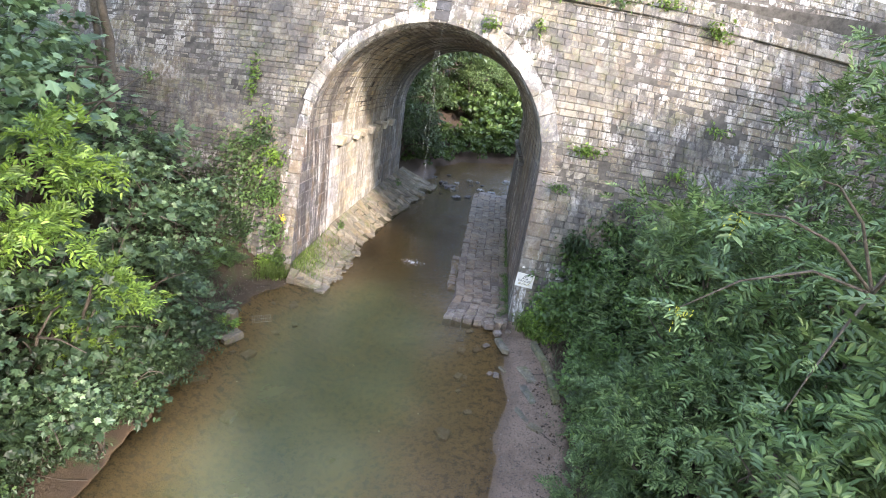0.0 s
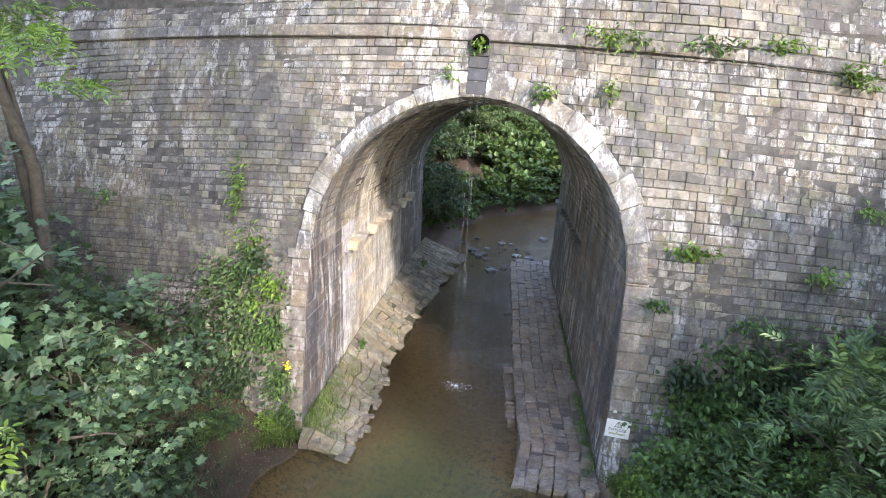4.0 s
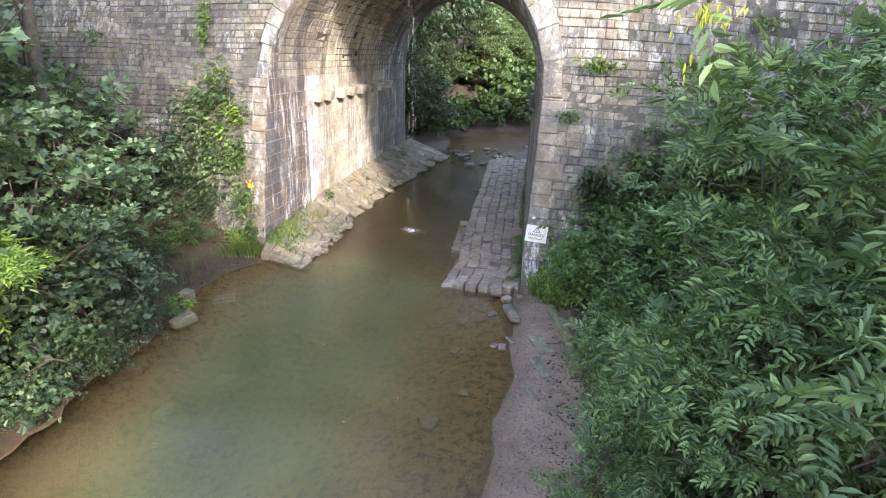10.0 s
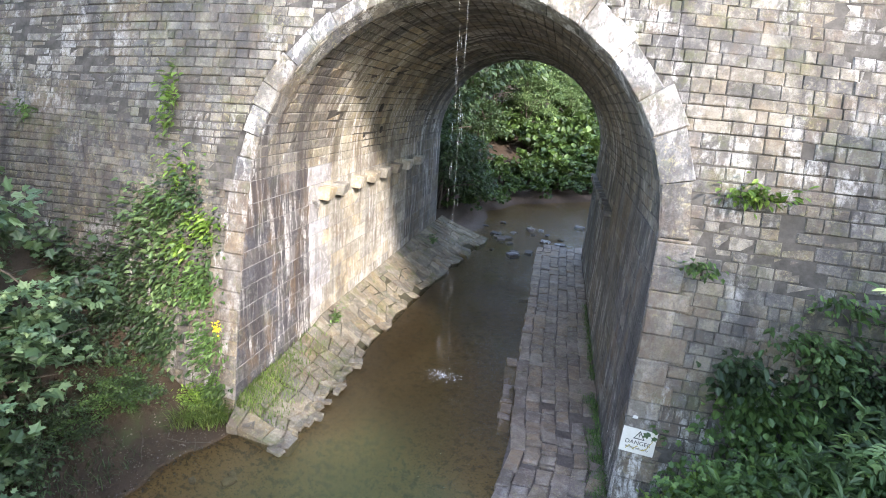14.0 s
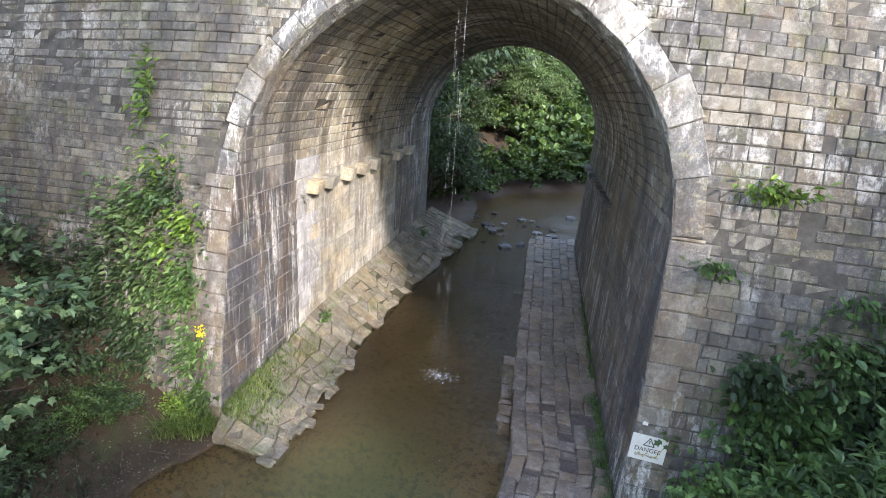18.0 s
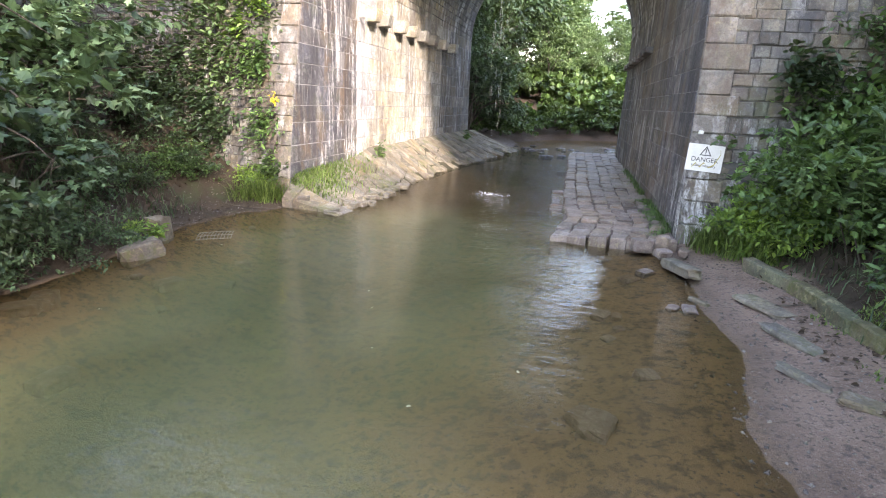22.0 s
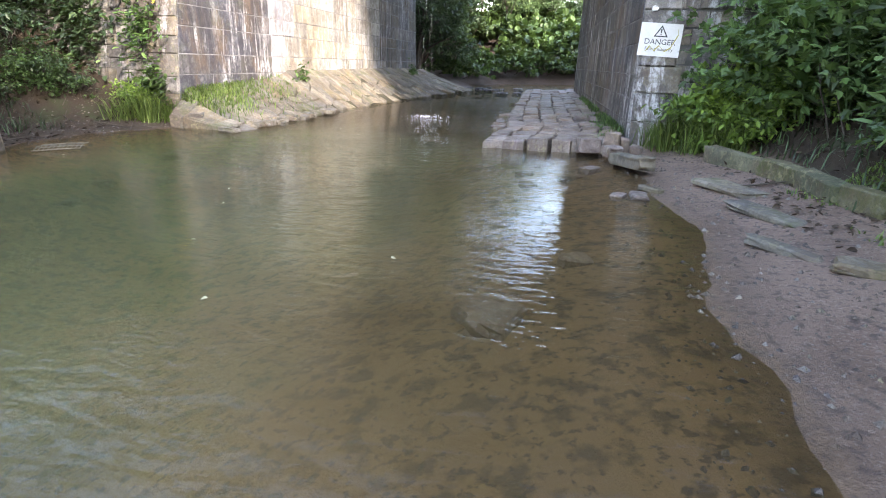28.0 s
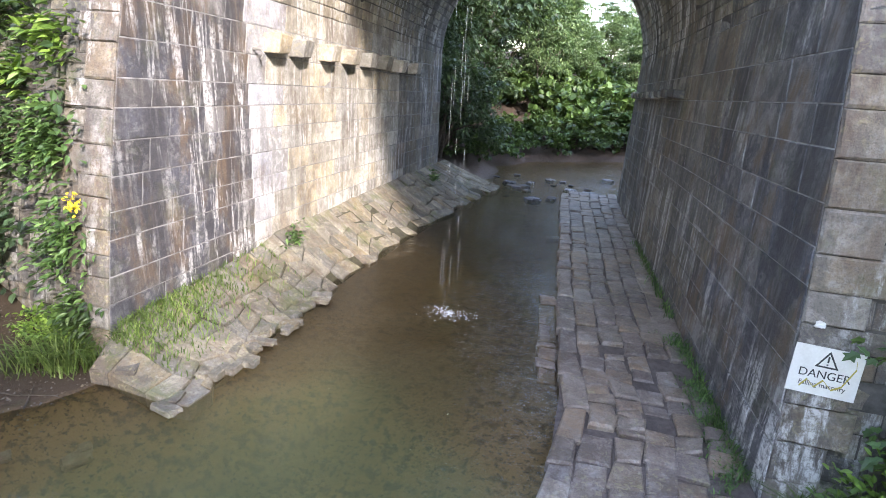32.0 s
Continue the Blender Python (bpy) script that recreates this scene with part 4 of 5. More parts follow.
# trees behind the bridge
tall = bush("elder_shrub", "sunlit yellow-green feathery elder on the bank", "shrub", lobe_set(14, 8, 0.7, 0.9, 4.0, 0.5, 0.75), 300, 0.26, 0.34, M_leaf_bright, "feathered", 24, 4, "elders on the bank")
set_at(tall, -4.35, -6.0, turn=40, size=1.0)
again(tall, -5.4, -7.6, None, 250, 1.0)
again(tall, -5.4, -9.9, None, 160, 1.1)
again(tall, 7.4, -8.6, None, 60, 0.85)
set_at(wood, -6.4, 21.0, turn=30, size=1.0)
for x, y, t, s in ((1.2, 28, 100, 0.33), (4.2, 29, 10, 0.4), (-2.2, 27.5, 220, 0.6), (-1.6, 31, 120, 0.72), (-0.9, 38, 310, 0.6), (-4.6, 30, 60, 0.8), (7.4, 31, 320, 0.6), (-9, 24, 200, 1.2), (13, 24, 70, 0.8), (6.5, 36, 40, 0.45), (-10.5, 31, 300, 1.3), (14, 35, 160, 1.2), (-6.6, 25.5, 20, 0.95), (9.8, 30, 240, 0.55), (2.5, 38, 0, 0.45), (-7, 46, 0, 0.9), (-0.5, 50, 70, 0.95), (-4.2, 51, 30, 0.95), (2.6, 51, 200, 0.6), (6.4, 50, 120, 0.6), (4.5, 46, 140, 0.5), (10, 45, 20, 0.5), (16, 46, 50, 0.9), (22, 40, 50, 1.1), (-14, 38, 80, 1.2)):
    again(wood, x, y, None, t, s)
willow = bush("woodland_tree", "pale drooping willow in the wood behind the bridge", "tree", lobe_set(28, 8, 1.2, 1.6, 5.6, 0.9, 1.3), 420, 0.34, 0.3, M_leaf_pale, "simple", 38, 4, "trees behind the bridge", 0.12)
set_at(willow, 0.9, 31.0, turn=40, size=0.6)
again(willow, 3.8, 35.0, None, 200, 0.7)
again(willow, -1.0, 24.5, None, 110, 0.6)
again(wood, -6.3, 26.5, None, 75, 1.35)
again(wood, -7.2, 33.5, None, 165, 1.6)
again(wood_b, -5.6, 22.5, None, 140, 1.25)
set_at(wood_b, -4.7, 15.2, turn=0, size=0.85)
for x, y, t, s in ((-6.2, 18, 120, 1.0), (-3.5, 27.5, 40, 0.72), (7.8, 13.9, 60, 0.8), (-7, 13.5, 220, 1.0), (11, 21, 0, 1.0), (-5.2, 22, 10, 0.8), (-3.4, 12.9, 90, 0.6)):
    again(wood_b, x, y, None, t, s)
set_at(hedge, 0.2, 20.6)
for x, y, t, s in ((1.7, 21.3, 50, 0.9), (3.5, 22.0, 50, 1.0), (6.0, 22.6, 100, 1.1), (-1.8, 18.8, 160, 0.8), (2.0, 23.6, 210, 1.3), (8.8, 23.6, 10, 1.1), (5.0, 25.0, 80, 1.4), (-2.6, 16.8, 200, 0.7), (0.2, 23.4, 30, 1.3), (-3.2, 14.2, 30, 0.6), (-2.2, 15.6, 90, 0.6), (-0.6, 18.4, 10, 0.7), (1.0, 19.3, 70, 0.7), (2.6, 20.3, 130, 0.7), (4.8, 21.2, 20, 0.8), (7.2, 21.9, 60, 0.8), (10.5, 23.2, 60, 1.0), (7.5, 25, 0, 1.4), (3.4, 25.6, 0, 1.5)):
    again(hedge, x, y, None, t, s)
scatter(hedge, 8, (-4, 1.5, 21.5, 25.5), 0.9, 1.2, 62)
scatter(hedge, 26, (-9, 15, 25.5, 42), 0.9, 1.3, 61)
# a tree by the left wing of the face
wing = bush("wing_tree", "tree with sunlit feathery leaves beside the stone face", "tree", [(0.2, -0.3, 7.2, 1.1, 1.1, 0.9), (-0.6, 0.3, 6.0, 1.1, 1.0, 0.8), (0.5, -0.6, 5.2, 0.8, 0.8, 0.6), (-0.4, -0.5, 8.2, 1.0, 1.0, 0.8)], 130, 0.3, 0.34, M_leaf_bright, "feathered", 29, 2, "", 0.13)
set_at(wing, -7.1, -1.2)
# a tall tree on the right bank, whose shade lies on the face
shade = bush("tall_tree", "tall broadleaf tree with a high crown on the bank", "tree", [(0, 0, 15.6, 2.8, 2.8, 2.0), (1.6, -1.4, 17.2, 2.7, 2.7, 2.0), (-1.8, 1.2, 17.4, 2.7, 2.7, 2.0), (0.3, 0.3, 19.4, 2.8, 2.8, 2.0), (-2.6, -1.6, 18.8, 1.8, 1.8, 1.4), (2.2, 1.6, 19.6, 1.8, 1.8, 1.4), (-0.5, -0.5, 13.8, 1.8, 1.8, 1.3)], 420, 0.34, 0.8, M_leaf_ash, "simple", 27, 3, "", 0.22)
set_at(shade, 7.6, -15.6)
again(shade, 4.4, -17.6, None, 80, 1.0)
again(shade, 11.3, -18.2, None, 190, 0.54)
again(shade, 20.7, -14.9, None, 50, 0.68)
again(wood, 18.5, -5.0, None, 150, 1.3)
again(wood, -13.0, -9.0, None, 250, 1.3)


pale = bush("ash_shrub", "sunlit pale green ash sapling with drooping feathered leaves", "shrub", lobe_set(21, 6, 0.9, 0.7, 2.6, 0.6, 0.9), 260, 0.26, 0.36, M_leaf_pale, "feathered", 31, 4, "ash shrubs on the bank")
set_at(pale, 5.2, -6.6, turn=20, size=0.8)
for x, y, t, s in ((6.2, -5.4, 130, 0.95), (4.7, -5.6, 240, 0.5), (5.6, -8.0, 300, 0.9), (5.6, -8.9, 60, 1.0), (5.3, -7.0, 150, 0.7), (6.6, -7.2, 200, 1.1)):
    again(pale, x, y, None, t, s)
scatter(herb_dark, 22, (4.05, 4.8, -7.5, -1.6), 0.5, 0.8, 46)
scatter(herb, 8, (4.05, 4.7, -7.5, -1.6), 0.4, 0.7, 48)
scatter(balsam, 8, (4.1, 4.8, -5.5, -1.5), 0.55, 0.85, 49)
scatter(bright, 6, (3.9, 4.3, -6.5, -2.6), 0.3, 0.5, 50)
scatter(ash, 5, (4.0, 4.7, -7.0, -2.6), 0.3, 0.45, 47)


def build_ash_branch():
    """A young ash on the right bank, one limb of which hangs over the water."""
    top = tagged(new("ash_sapling"), "slim ash sapling with one feathered branch hanging over the stream", "tree")
    base = Vector((6.4, -6.4, ground_z(6.4, -6.4) - 0.2))
    up = [base, base + Vector((0.1, 0, 2.0)), base + Vector((-0.1, -0.1, 4.0)), base + Vector((-0.5, -0.2, 5.2))]
    piece("trunk", *limb(up, 0.06, 0.025, 7), M_bark, top, smooth=True)
    r = random.Random(2)
    fork = Vector((4.6, -8.3, 5.35))
    bough = [up[2], up[2].lerp(fork, 0.5) + Vector((0, 0, 0.35)), fork]
    piece("limb", *limb(bough, 0.03, 0.016, 6), M_bark, top, smooth=True)
    P, D, K = [], [], []
    for tip, lift in ((Vector((3.12, -8.85, 5.2)), 0.22), (Vector((3.25, -8.9, 5.92)), 0.15), (Vector((4.0, -8.9, 4.6)), 0.1), (Vector((3.9, -8.3, 6.1)), 0.2), (Vector((4.1, -9.2, 5.6)), 0.2)):
        arm = [fork, fork.lerp(tip, 0.4) + Vector((0, 0, lift)), fork.lerp(tip, 0.75) + Vector((0, 0, lift * 0.8)), tip]
        piece("branch", *limb(arm, 0.013, 0.005, 6), M_bark, top, smooth=True)
        for f in (0.6, 0.85, 1.0, 1.0, 1.0):
            k = min(2, int(f * 3))
            P.append(tuple(arm[k].lerp(arm[k + 1], f * 3 - k))), D.append((r.uniform(-1, 0.3), r.uniform(-0.8, 0.8), r.uniform(-0.2, 0.3)))
        if tip.x < 3.5:
            K.append(tip)
    leaf = new("leaves", leaves_mesh("ash_spray", P, D, 0.2, 0.36, M_leaf_pale, "feathered", 5))
    leaf.parent = top
    P, D = [], []
    for c in K:
        for i in range(34):
            P.append((c.x + r.gauss(0, 0.035), c.y + r.gauss(0, 0.035), c.z - abs(r.gauss(0, 0.06)))), D.append((r.gauss(0, 0.3), r.gauss(0, 0.3), -1))
    keys = new("seed_keys", leaves_mesh("seed_keys", P, D, 0.032, 0.24, plain("seed_key", (0.42, 0.46, 0.05), (0.6, 0.6, 0.1), 20, 0.6, 0.1), "simple", 6))
    keys.parent = top
    keys["label"] = "hanging yellow-green seed keys"
    tagged(keys, kind="stuff")
    crown = new("crown", leaves_mesh("sapling_crown", *lobes_points([(up[3].x, up[3].y, up[3].z, 0.8, 0.8, 0.6), (up[2].x + 0.4, up[2].y, up[2].z, 0.6, 0.7, 0.5)], 120, 9), 0.3, 0.36, M_leaf_ash, "feathered", 9))
    crown.parent = top


build_ash_branch()

# ---- things on and by the bridge ----
def face_point(x, z, out=0.0):
    n = Vector((0, -1, 0.12 + 0.044 * max(z, 0))).normalized()
    return Vector((x, face_y(max(z, 0)), z + droop(x, z))) + n * out, n


def face_pose(x, z, out=0.0, turn=0.0):
    """A pose on the face: local x along it, local y up it, local z out of it."""
    p, n = face_point(x, z, out)
    xa = Vector((1, 0, 0))
    ya = n.cross(xa)
    m = Matrix((xa, ya, n)).transposed().to_4x4()
    m.translation = p
    return m @ pose(0, 0, 0, 0, 0, turn)


M_sign = plain("sign_plate", (0.72, 0.7, 0.64), (0.8, 0.79, 0.74), 9, 0.5, 0.05)
M_ink = plain("sign_ink", (0.02, 0.02, 0.02), (0.04, 0.04, 0.04), 9, 0.6, 0.02)
M_pebble = stone("pebble_stone", (0.06, 0.05, 0.042), (0.13, 0.11, 0.095), (0.3, 0.28, 0.25), islands=True, soot=0.1, lime=0.0, moss=0.1)
M_hollow_shade = plain("spall_shadow", (0.03, 0.027, 0.025), (0.06, 0.055, 0.05), 14, 0.95)
M_adrift = plain("drifting_leaf", (0.5, 0.47, 0.3), (0.6, 0.58, 0.45), 14, 0.6, 0.05)
M_scrawl = plain("scrawl", (0.42, 0.4, 0.1), (0.4, 0.3, 0.06), 12, 0.7, 0.02)


def sheet(name, outline, thick, material, parent, m):
    bm = bmesh.new()
    lo = [bm.verts.new((x, y, 0)) for x, y in outline]
    hi = [bm.verts.new((x, y, thick)) for x, y in outline]
    k = len(outline)
    bm.faces.new(hi)
    bm.faces.new(list(reversed(lo)))
    for i in range(k):
        bm.faces.new((lo[i], lo[(i + 1) % k], hi[(i + 1) % k], hi[i]))
    bm.transform(m)
    return part(name, bm, material, parent)


def lettering(name, words, size, m, parent, material):
    cu = bpy.data.curves.new(name, "FONT")
    cu.body, cu.size, cu.extrude = words, size, 0.001
    cu.align_x, cu.align_y = "CENTER", "CENTER"
    tmp = bpy.data.objects.new(name, cu)
    me = bpy.data.meshes.new_from_object(tmp)
    bpy.data.objects.remove(tmp)
    me.transform(m)
    me.materials.clear()
    me.materials.append(material)
    ob = new(name, me)
    ob.parent = parent
    return ob


def build_sign():
    top = tagged(new("warning_sign"), "square white danger sign fixed to the stone beside the arch", "sign")
    m = face_pose(2.87, 1.2, 0.035, -3)
    w, h = 0.22, 0.175
    sheet("plate", [(-w, -h), (w, -h), (w, h), (-w, h)], 0.006, M_sign, top, m)
    up = m @ Matrix.Translation((0, 0, 0.0075))
    tri = [(-0.075, 0.03), (0.075, 0.03), (0.0, 0.155)]
    bm = bmesh.new()
    o = [bm.verts.new((x, y, 0)) for x, y in tri]
    i_ = [bm.verts.new((x * 0.72, 0.072 + (y - 0.072) * 0.72, 0)) for x, y in tri]
    for k in range(3):
        bm.faces.new((o[k], o[(k + 1) % 3], i_[(k + 1) % 3], i_[k]))
    bm.transform(up)
    part("triangle", bm, M_ink, top)
    bm = bmesh.new()
    bm.faces.new([bm.verts.new((x * 0.7, 0.072 + (y - 0.072) * 0.7, -0.0005)) for x, y in tri])
    bm.transform(up)
    part("triangle_field", bm, M_sign, top)
    bm = bmesh.new()
    for x0, y0, x1, y1 in ((-0.006, 0.07, 0.006, 0.115), (-0.006, 0.05, 0.006, 0.06)):
        bm.faces.new([bm.verts.new((x, y, 0.0005)) for x, y in ((x0, y0), (x1, y0), (x1, y1), (x0, y1))])
    bm.transform(up)
    part("mark", bm, M_ink, top)
    lettering("heading", "DANGER", 0.082, up @ Matrix.Translation((0, -0.025, 0)), top, M_ink)
    lettering("line", "Falling masonry", 0.048, up @ Matrix.Translation((0, -0.1, 0)), top, M_ink)
    path = [(-0.14, -0.13), (-0.1, -0.07), (-0.05, -0.12), (0.0, -0.06), (0.06, -0.12), (0.12, -0.08), (0.18, 0.06), (0.17, 0.12)]
    bm = bmesh.new()
    rim = [(bm.verts.new((x - 0.003, y + 0.006, 0.0015)), bm.verts.new((x + 0.003, y - 0.006, 0.0015))) for x, y in path]
    for (p, q), (u, v) in zip(rim, rim[1:]):
        bm.faces.new((p, q, v, u))
    bm.transform(up)
    part("scrawl", bm, M_scrawl, top, "faded sprayed scrawl")


def build_corbels():
    for y in (2.8, 3.38, 4.22, 4.96, 5.66, 6.4, 7.22, 8.15):
        u = 3.32 / NEAR[2]
        p, n = inside(u, v_of(u, y))
        bm = bmesh.new()
        bmesh.ops.create_cube(bm, size=1)
        for v in bm.verts:
            v.co = Vector((v.co.x * 0.36, v.co.y * 0.3, v.co.z * 0.24))
            v.co += Vector((rnd.uniform(-1, 1), rnd.uniform(-1, 1), rnd.uniform(-1, 1))) * 0.012
            if v.co.x > 0 and v.co.z < 0:
                v.co.x -= 0.05
        bmesh.ops.bevel(bm, geom=bm.edges[:], offset=0.014, segments=1, affect="EDGES")
        ob = part("corbel", bm, M_pale)
        ob.location = p + n * 0.08
        tagged(ob, "square pale stone corbel jutting from the tunnel wall", "corbel", "corbels along the wall")
    for i in range(8):
        y = 5.5 + i * 0.65
        u = 3 - 3.1 / NEAR[2]
        p, n = inside(u, v_of(u, y))
        bm = bmesh.new()
        bmesh.ops.create_cube(bm, size=1)
        for v in bm.verts:
            v.co = Vector((v.co.x * 0.2, v.co.y * 0.6, v.co.z * 0.13))
            v.co += Vector((rnd.uniform(-1, 1), rnd.uniform(-1, 1), rnd.uniform(-1, 1))) * 0.012
        bmesh.ops.bevel(bm, geom=bm.edges[:], offset=0.015, segments=1, affect="EDGES")
        ob = part("ledge_stone", bm, M_in)
        ob.location = p + n * 0.06
        tagged(ob, "dark stone of the ledge along the damp tunnel wall", "ledge", "ledge stones")


def rock(name, label, x, y, size, z=0.0, material=None, group="", turn=0.0, tilt=0.0, seed=0, cut=0.25):
    """A rough stone: a box knocked about, edges worn."""
    r = random.Random(seed)
    bm = bmesh.new()
    bmesh.ops.create_cube(bm, size=1)
    bmesh.ops.subdivide_edges(bm, edges=bm.edges[:], cuts=2, use_grid_fill=True)
    off = r.uniform(0, 50)
    for v in bm.verts:
        c = v.co.copy()
        f = 1.0 - cut * max(0.0, c.length - 0.55)
        v.co = c * f + Vector(noise.noise_vector(c * 2.2 + Vector((off, 0, 0)))) * 0.1
        v.co = Vector((v.co.x * size[0], v.co.y * size[1], v.co.z * size[2]))
    bmesh.ops.bevel(bm, geom=[e for e in bm.edges if e.calc_face_angle(0) > 0.6], offset=0.01, segments=1, affect="EDGES")
    ob = part(name, bm, material or M_rock)
    ob.matrix_basis = pose(x, y, z, tilt, 0, turn)
    return tagged(ob, label, "stone", group)


def build_rocks():
    rock("boulder", "mossy grey boulder at the water's edge", -3.14, -3.25, (0.2, 0.42, 0.22), 0.06, turn=-28, tilt=12, seed=1)
    rock("upright_stone", "upright mossy stone block in the shallows", -3.5, -2.6, (0.22, 0.22, 0.36), 0.1, turn=10, seed=2, cut=0.15)
    rock("boulder", "flat pale boulder against the pier's foot", -2.88, -0.27, (0.2, 0.2, 0.22), 0.08, turn=20, seed=3)
    for i in range(34):
        y = -0.5 + i * 0.085 + rnd.uniform(-0.05, 0.05)
        x = left_edge(y) + rnd.uniform(-0.22, 0.1) - (0.25 if y < 0 else 0)
        rock("edge_stone", "loose broken stone along the apron's edge", x, y, (rnd.uniform(0.14, 0.26), rnd.uniform(0.09, 0.15), rnd.uniform(0.05, 0.09)), rnd.uniform(0.015, 0.055), M_sett, "loose stones by the apron", rnd.choice((0, 90)) + rnd.uniform(-22, 22), rnd.uniform(-7, 7), 20 + i, 0.1)
    for i, (x, y, s, t) in enumerate(((2.2, -0.66, (0.24, 0.2, 0.16), 10), (2.45, -0.62, (0.15, 0.2, 0.3), -15), (2.42, -0.95, (0.18, 0.15, 0.1), 30), (2.68, -0.8, (0.13, 0.11, 0.09), 70))):
        rock("fallen_block", "squared stone block fallen from the ledge", x, y, s, 0.1, M_slab, "fallen blocks", t, 6 * (i - 1), 60 + i, 0.12)
    rock("fallen_slab", "long pale stone slab tilted in the shallows", 2.56, -1.45, (0.17, 0.62, 0.12), 0.09, M_rock, "", 20, -5, 70, 0.1)
    ks = [(3.42, -1.6, 0.86, 20), (3.58, -2.22, 0.5, 12), (3.63, -2.7, 0.52, 4), (3.7, -3.15, 0.4, 8)]
    for i, (x, y, l, t) in enumerate(ks):
        rock("kerb_stone", "mossy squared kerb stone lying on the mud bank", x, y, (0.14, l, 0.17), ground_z(x, y) + 0.04, M_kerb, "kerb stones on the bank", t, rnd.uniform(-3, 3), 80 + i, 0.1)
    for i, (x, y, a, b, t) in enumerate(((3.16, -2.4, 0.24, 0.56, 27), (3.17, -3.08, 0.17, 0.56, 24), (3.05, -3.75, 0.1, 0.4, 34), (2.62, -2.3, 0.07, 0.22, 40), (3.3, -4.1, 0.16, 0.3, 60))):
        rock("flat_stone", "flat pale stone bedded in the mud", x, y, (a, b, 0.05), ground_z(x, y) + 0.012, M_sett, "flat stones in the mud", t, 0, 90 + i, 0.2)
    for i in range(30):
        y = rnd.uniform(9.8, 14.5)
        x = rnd.uniform(left_edge(min(y, 11)) - 0.1, 2.4) if y < 11.5 else rnd.uniform(-1.4, 3.2)
        s = rnd.uniform(0.1, 0.3)
        rock("stream_stone", "wet dark stone breaking the riffle", x, y, (s * 1.3, s, s * 0.5), rnd.uniform(-0.06, -0.01), M_dark, "stones in the riffle", rnd.uniform(0, 180), 0, 200 + i)


def build_rock_plant():
    """A small bright weed rooted between the boulder and the upright stone."""
    r = random.Random(4)
    top = tagged(new("rock_weed"), "small bright green weed growing between two stones", "plant", "weeds along the bank")
    base = Vector((-3.3, -2.92, 0.04))
    P, D = [], []
    for i in range(9):
        a = r.uniform(0, 6.28)
        tip = base + Vector((math.cos(a) * 0.12, math.sin(a) * 0.12, r.uniform(0.14, 0.3)))
        piece("stem", *limb([base, base.lerp(tip, 0.5), tip], 0.005, 0.003, 5), M_leaf_herb, top)
        for j in range(9):
            p = base.lerp(tip, 0.4 + 0.6 * j / 8)
            b = r.uniform(0, 6.28)
            P.append(tuple(p)), D.append((math.cos(b), math.sin(b), 0.4))
    leaf = new("leaves", leaves_mesh("rock_weed", P, D, 0.1, 0.5, M_leaf_bright, "simple", 8))
    leaf.parent = top


def build_pebbles():
    """Small stones and grit strewn on the mud, in the shallows and on the left beach."""
    r = random.Random(12)
    for label, n, pick in (("pebbles and grit strewn on the muddy bank", 2600, lambda: (r.uniform(2.3, 3.7), r.uniform(-7.5, -0.7))), ("loose gravel on the small beach by the pier", 900, lambda: (r.uniform(-4.6, -3.1), r.uniform(-2.4, -0.2)))):
        heap = Heap()
        for i in range(n):
            x, y = pick()
            z = ground_z(x, y)
            s = r.choice((0.005, 0.007, 0.009, 0.012, 0.02)) * r.uniform(0.7, 1.3)
            a = r.uniform(0, 3.14)
            c, d = math.cos(a) * s, math.sin(a) * s
            k = r.uniform(0.5, 0.9)
            heap.add([Vector((x + c, y + d, z)), Vector((x - d * k, y + c * k, z)), Vector((x - c, y - d, z)), Vector((x + d * k, y - c * k, z)), Vector((x + c * 0.2, y + d * 0.2, z + s * 0.7))], [(0, 1, 4), (1, 2, 4), (2, 3, 4), (3, 0, 4)])
        tagged(piece("pebbles", heap.v, heap.f, M_pebble), label, "gravel", kind="stuff")
    # a lump of bird lime above the sign
    m = face_pose(2.78, 1.52, 0.03)
    bm = bmesh.new()
    bmesh.ops.create_icosphere(bm, subdivisions=2, radius=0.032)
    for v in bm.verts:
        v.co = Vector((v.co.x * 1.2, v.co.y * 0.8, v.co.z * 0.25)) + Vector(noise.noise_vector(v.co * 30)) * 0.018
    bm.transform(m)
    tagged(part("lime_splash", bm, M_sign), "white lime splash on the stone above the sign", "stain")


def build_sunken():
    """Stones lying dark on the bed near the shores, and pale leaves adrift."""
    r = random.Random(21)
    for i in range(26):
        side = r.random() < 0.5
        y = r.uniform(-5.5, -0.7)
        l, q = bank_lines(y)
        x = l + r.uniform(0.2, 1.4) if side else q - r.uniform(0.15, 1.1)
        s = r.uniform(0.08, 0.22)
        rock("sunken_stone", "dark stone lying under the shallow water", x, y, (s * 1.4, s, s * 0.5), ground_z(x, y) + s * 0.1, M_slab, "stones on the bed", r.uniform(0, 180), 0, 300 + i)
    for i in range(12):
        x, y = r.uniform(-2.8, 1.5), r.uniform(-5, 0.5)
        P = [(x, y, 0.006)]
        leaf = leaves_mesh("adrift_leaf", P, [(math.cos(i), math.sin(i), 0.25)], 0.036, 0.45, M_adrift, "simple", 60 + i)
        tagged(new("adrift_leaf", leaf), "pale fallen leaf drifting on the water", "leaf", "leaves adrift")


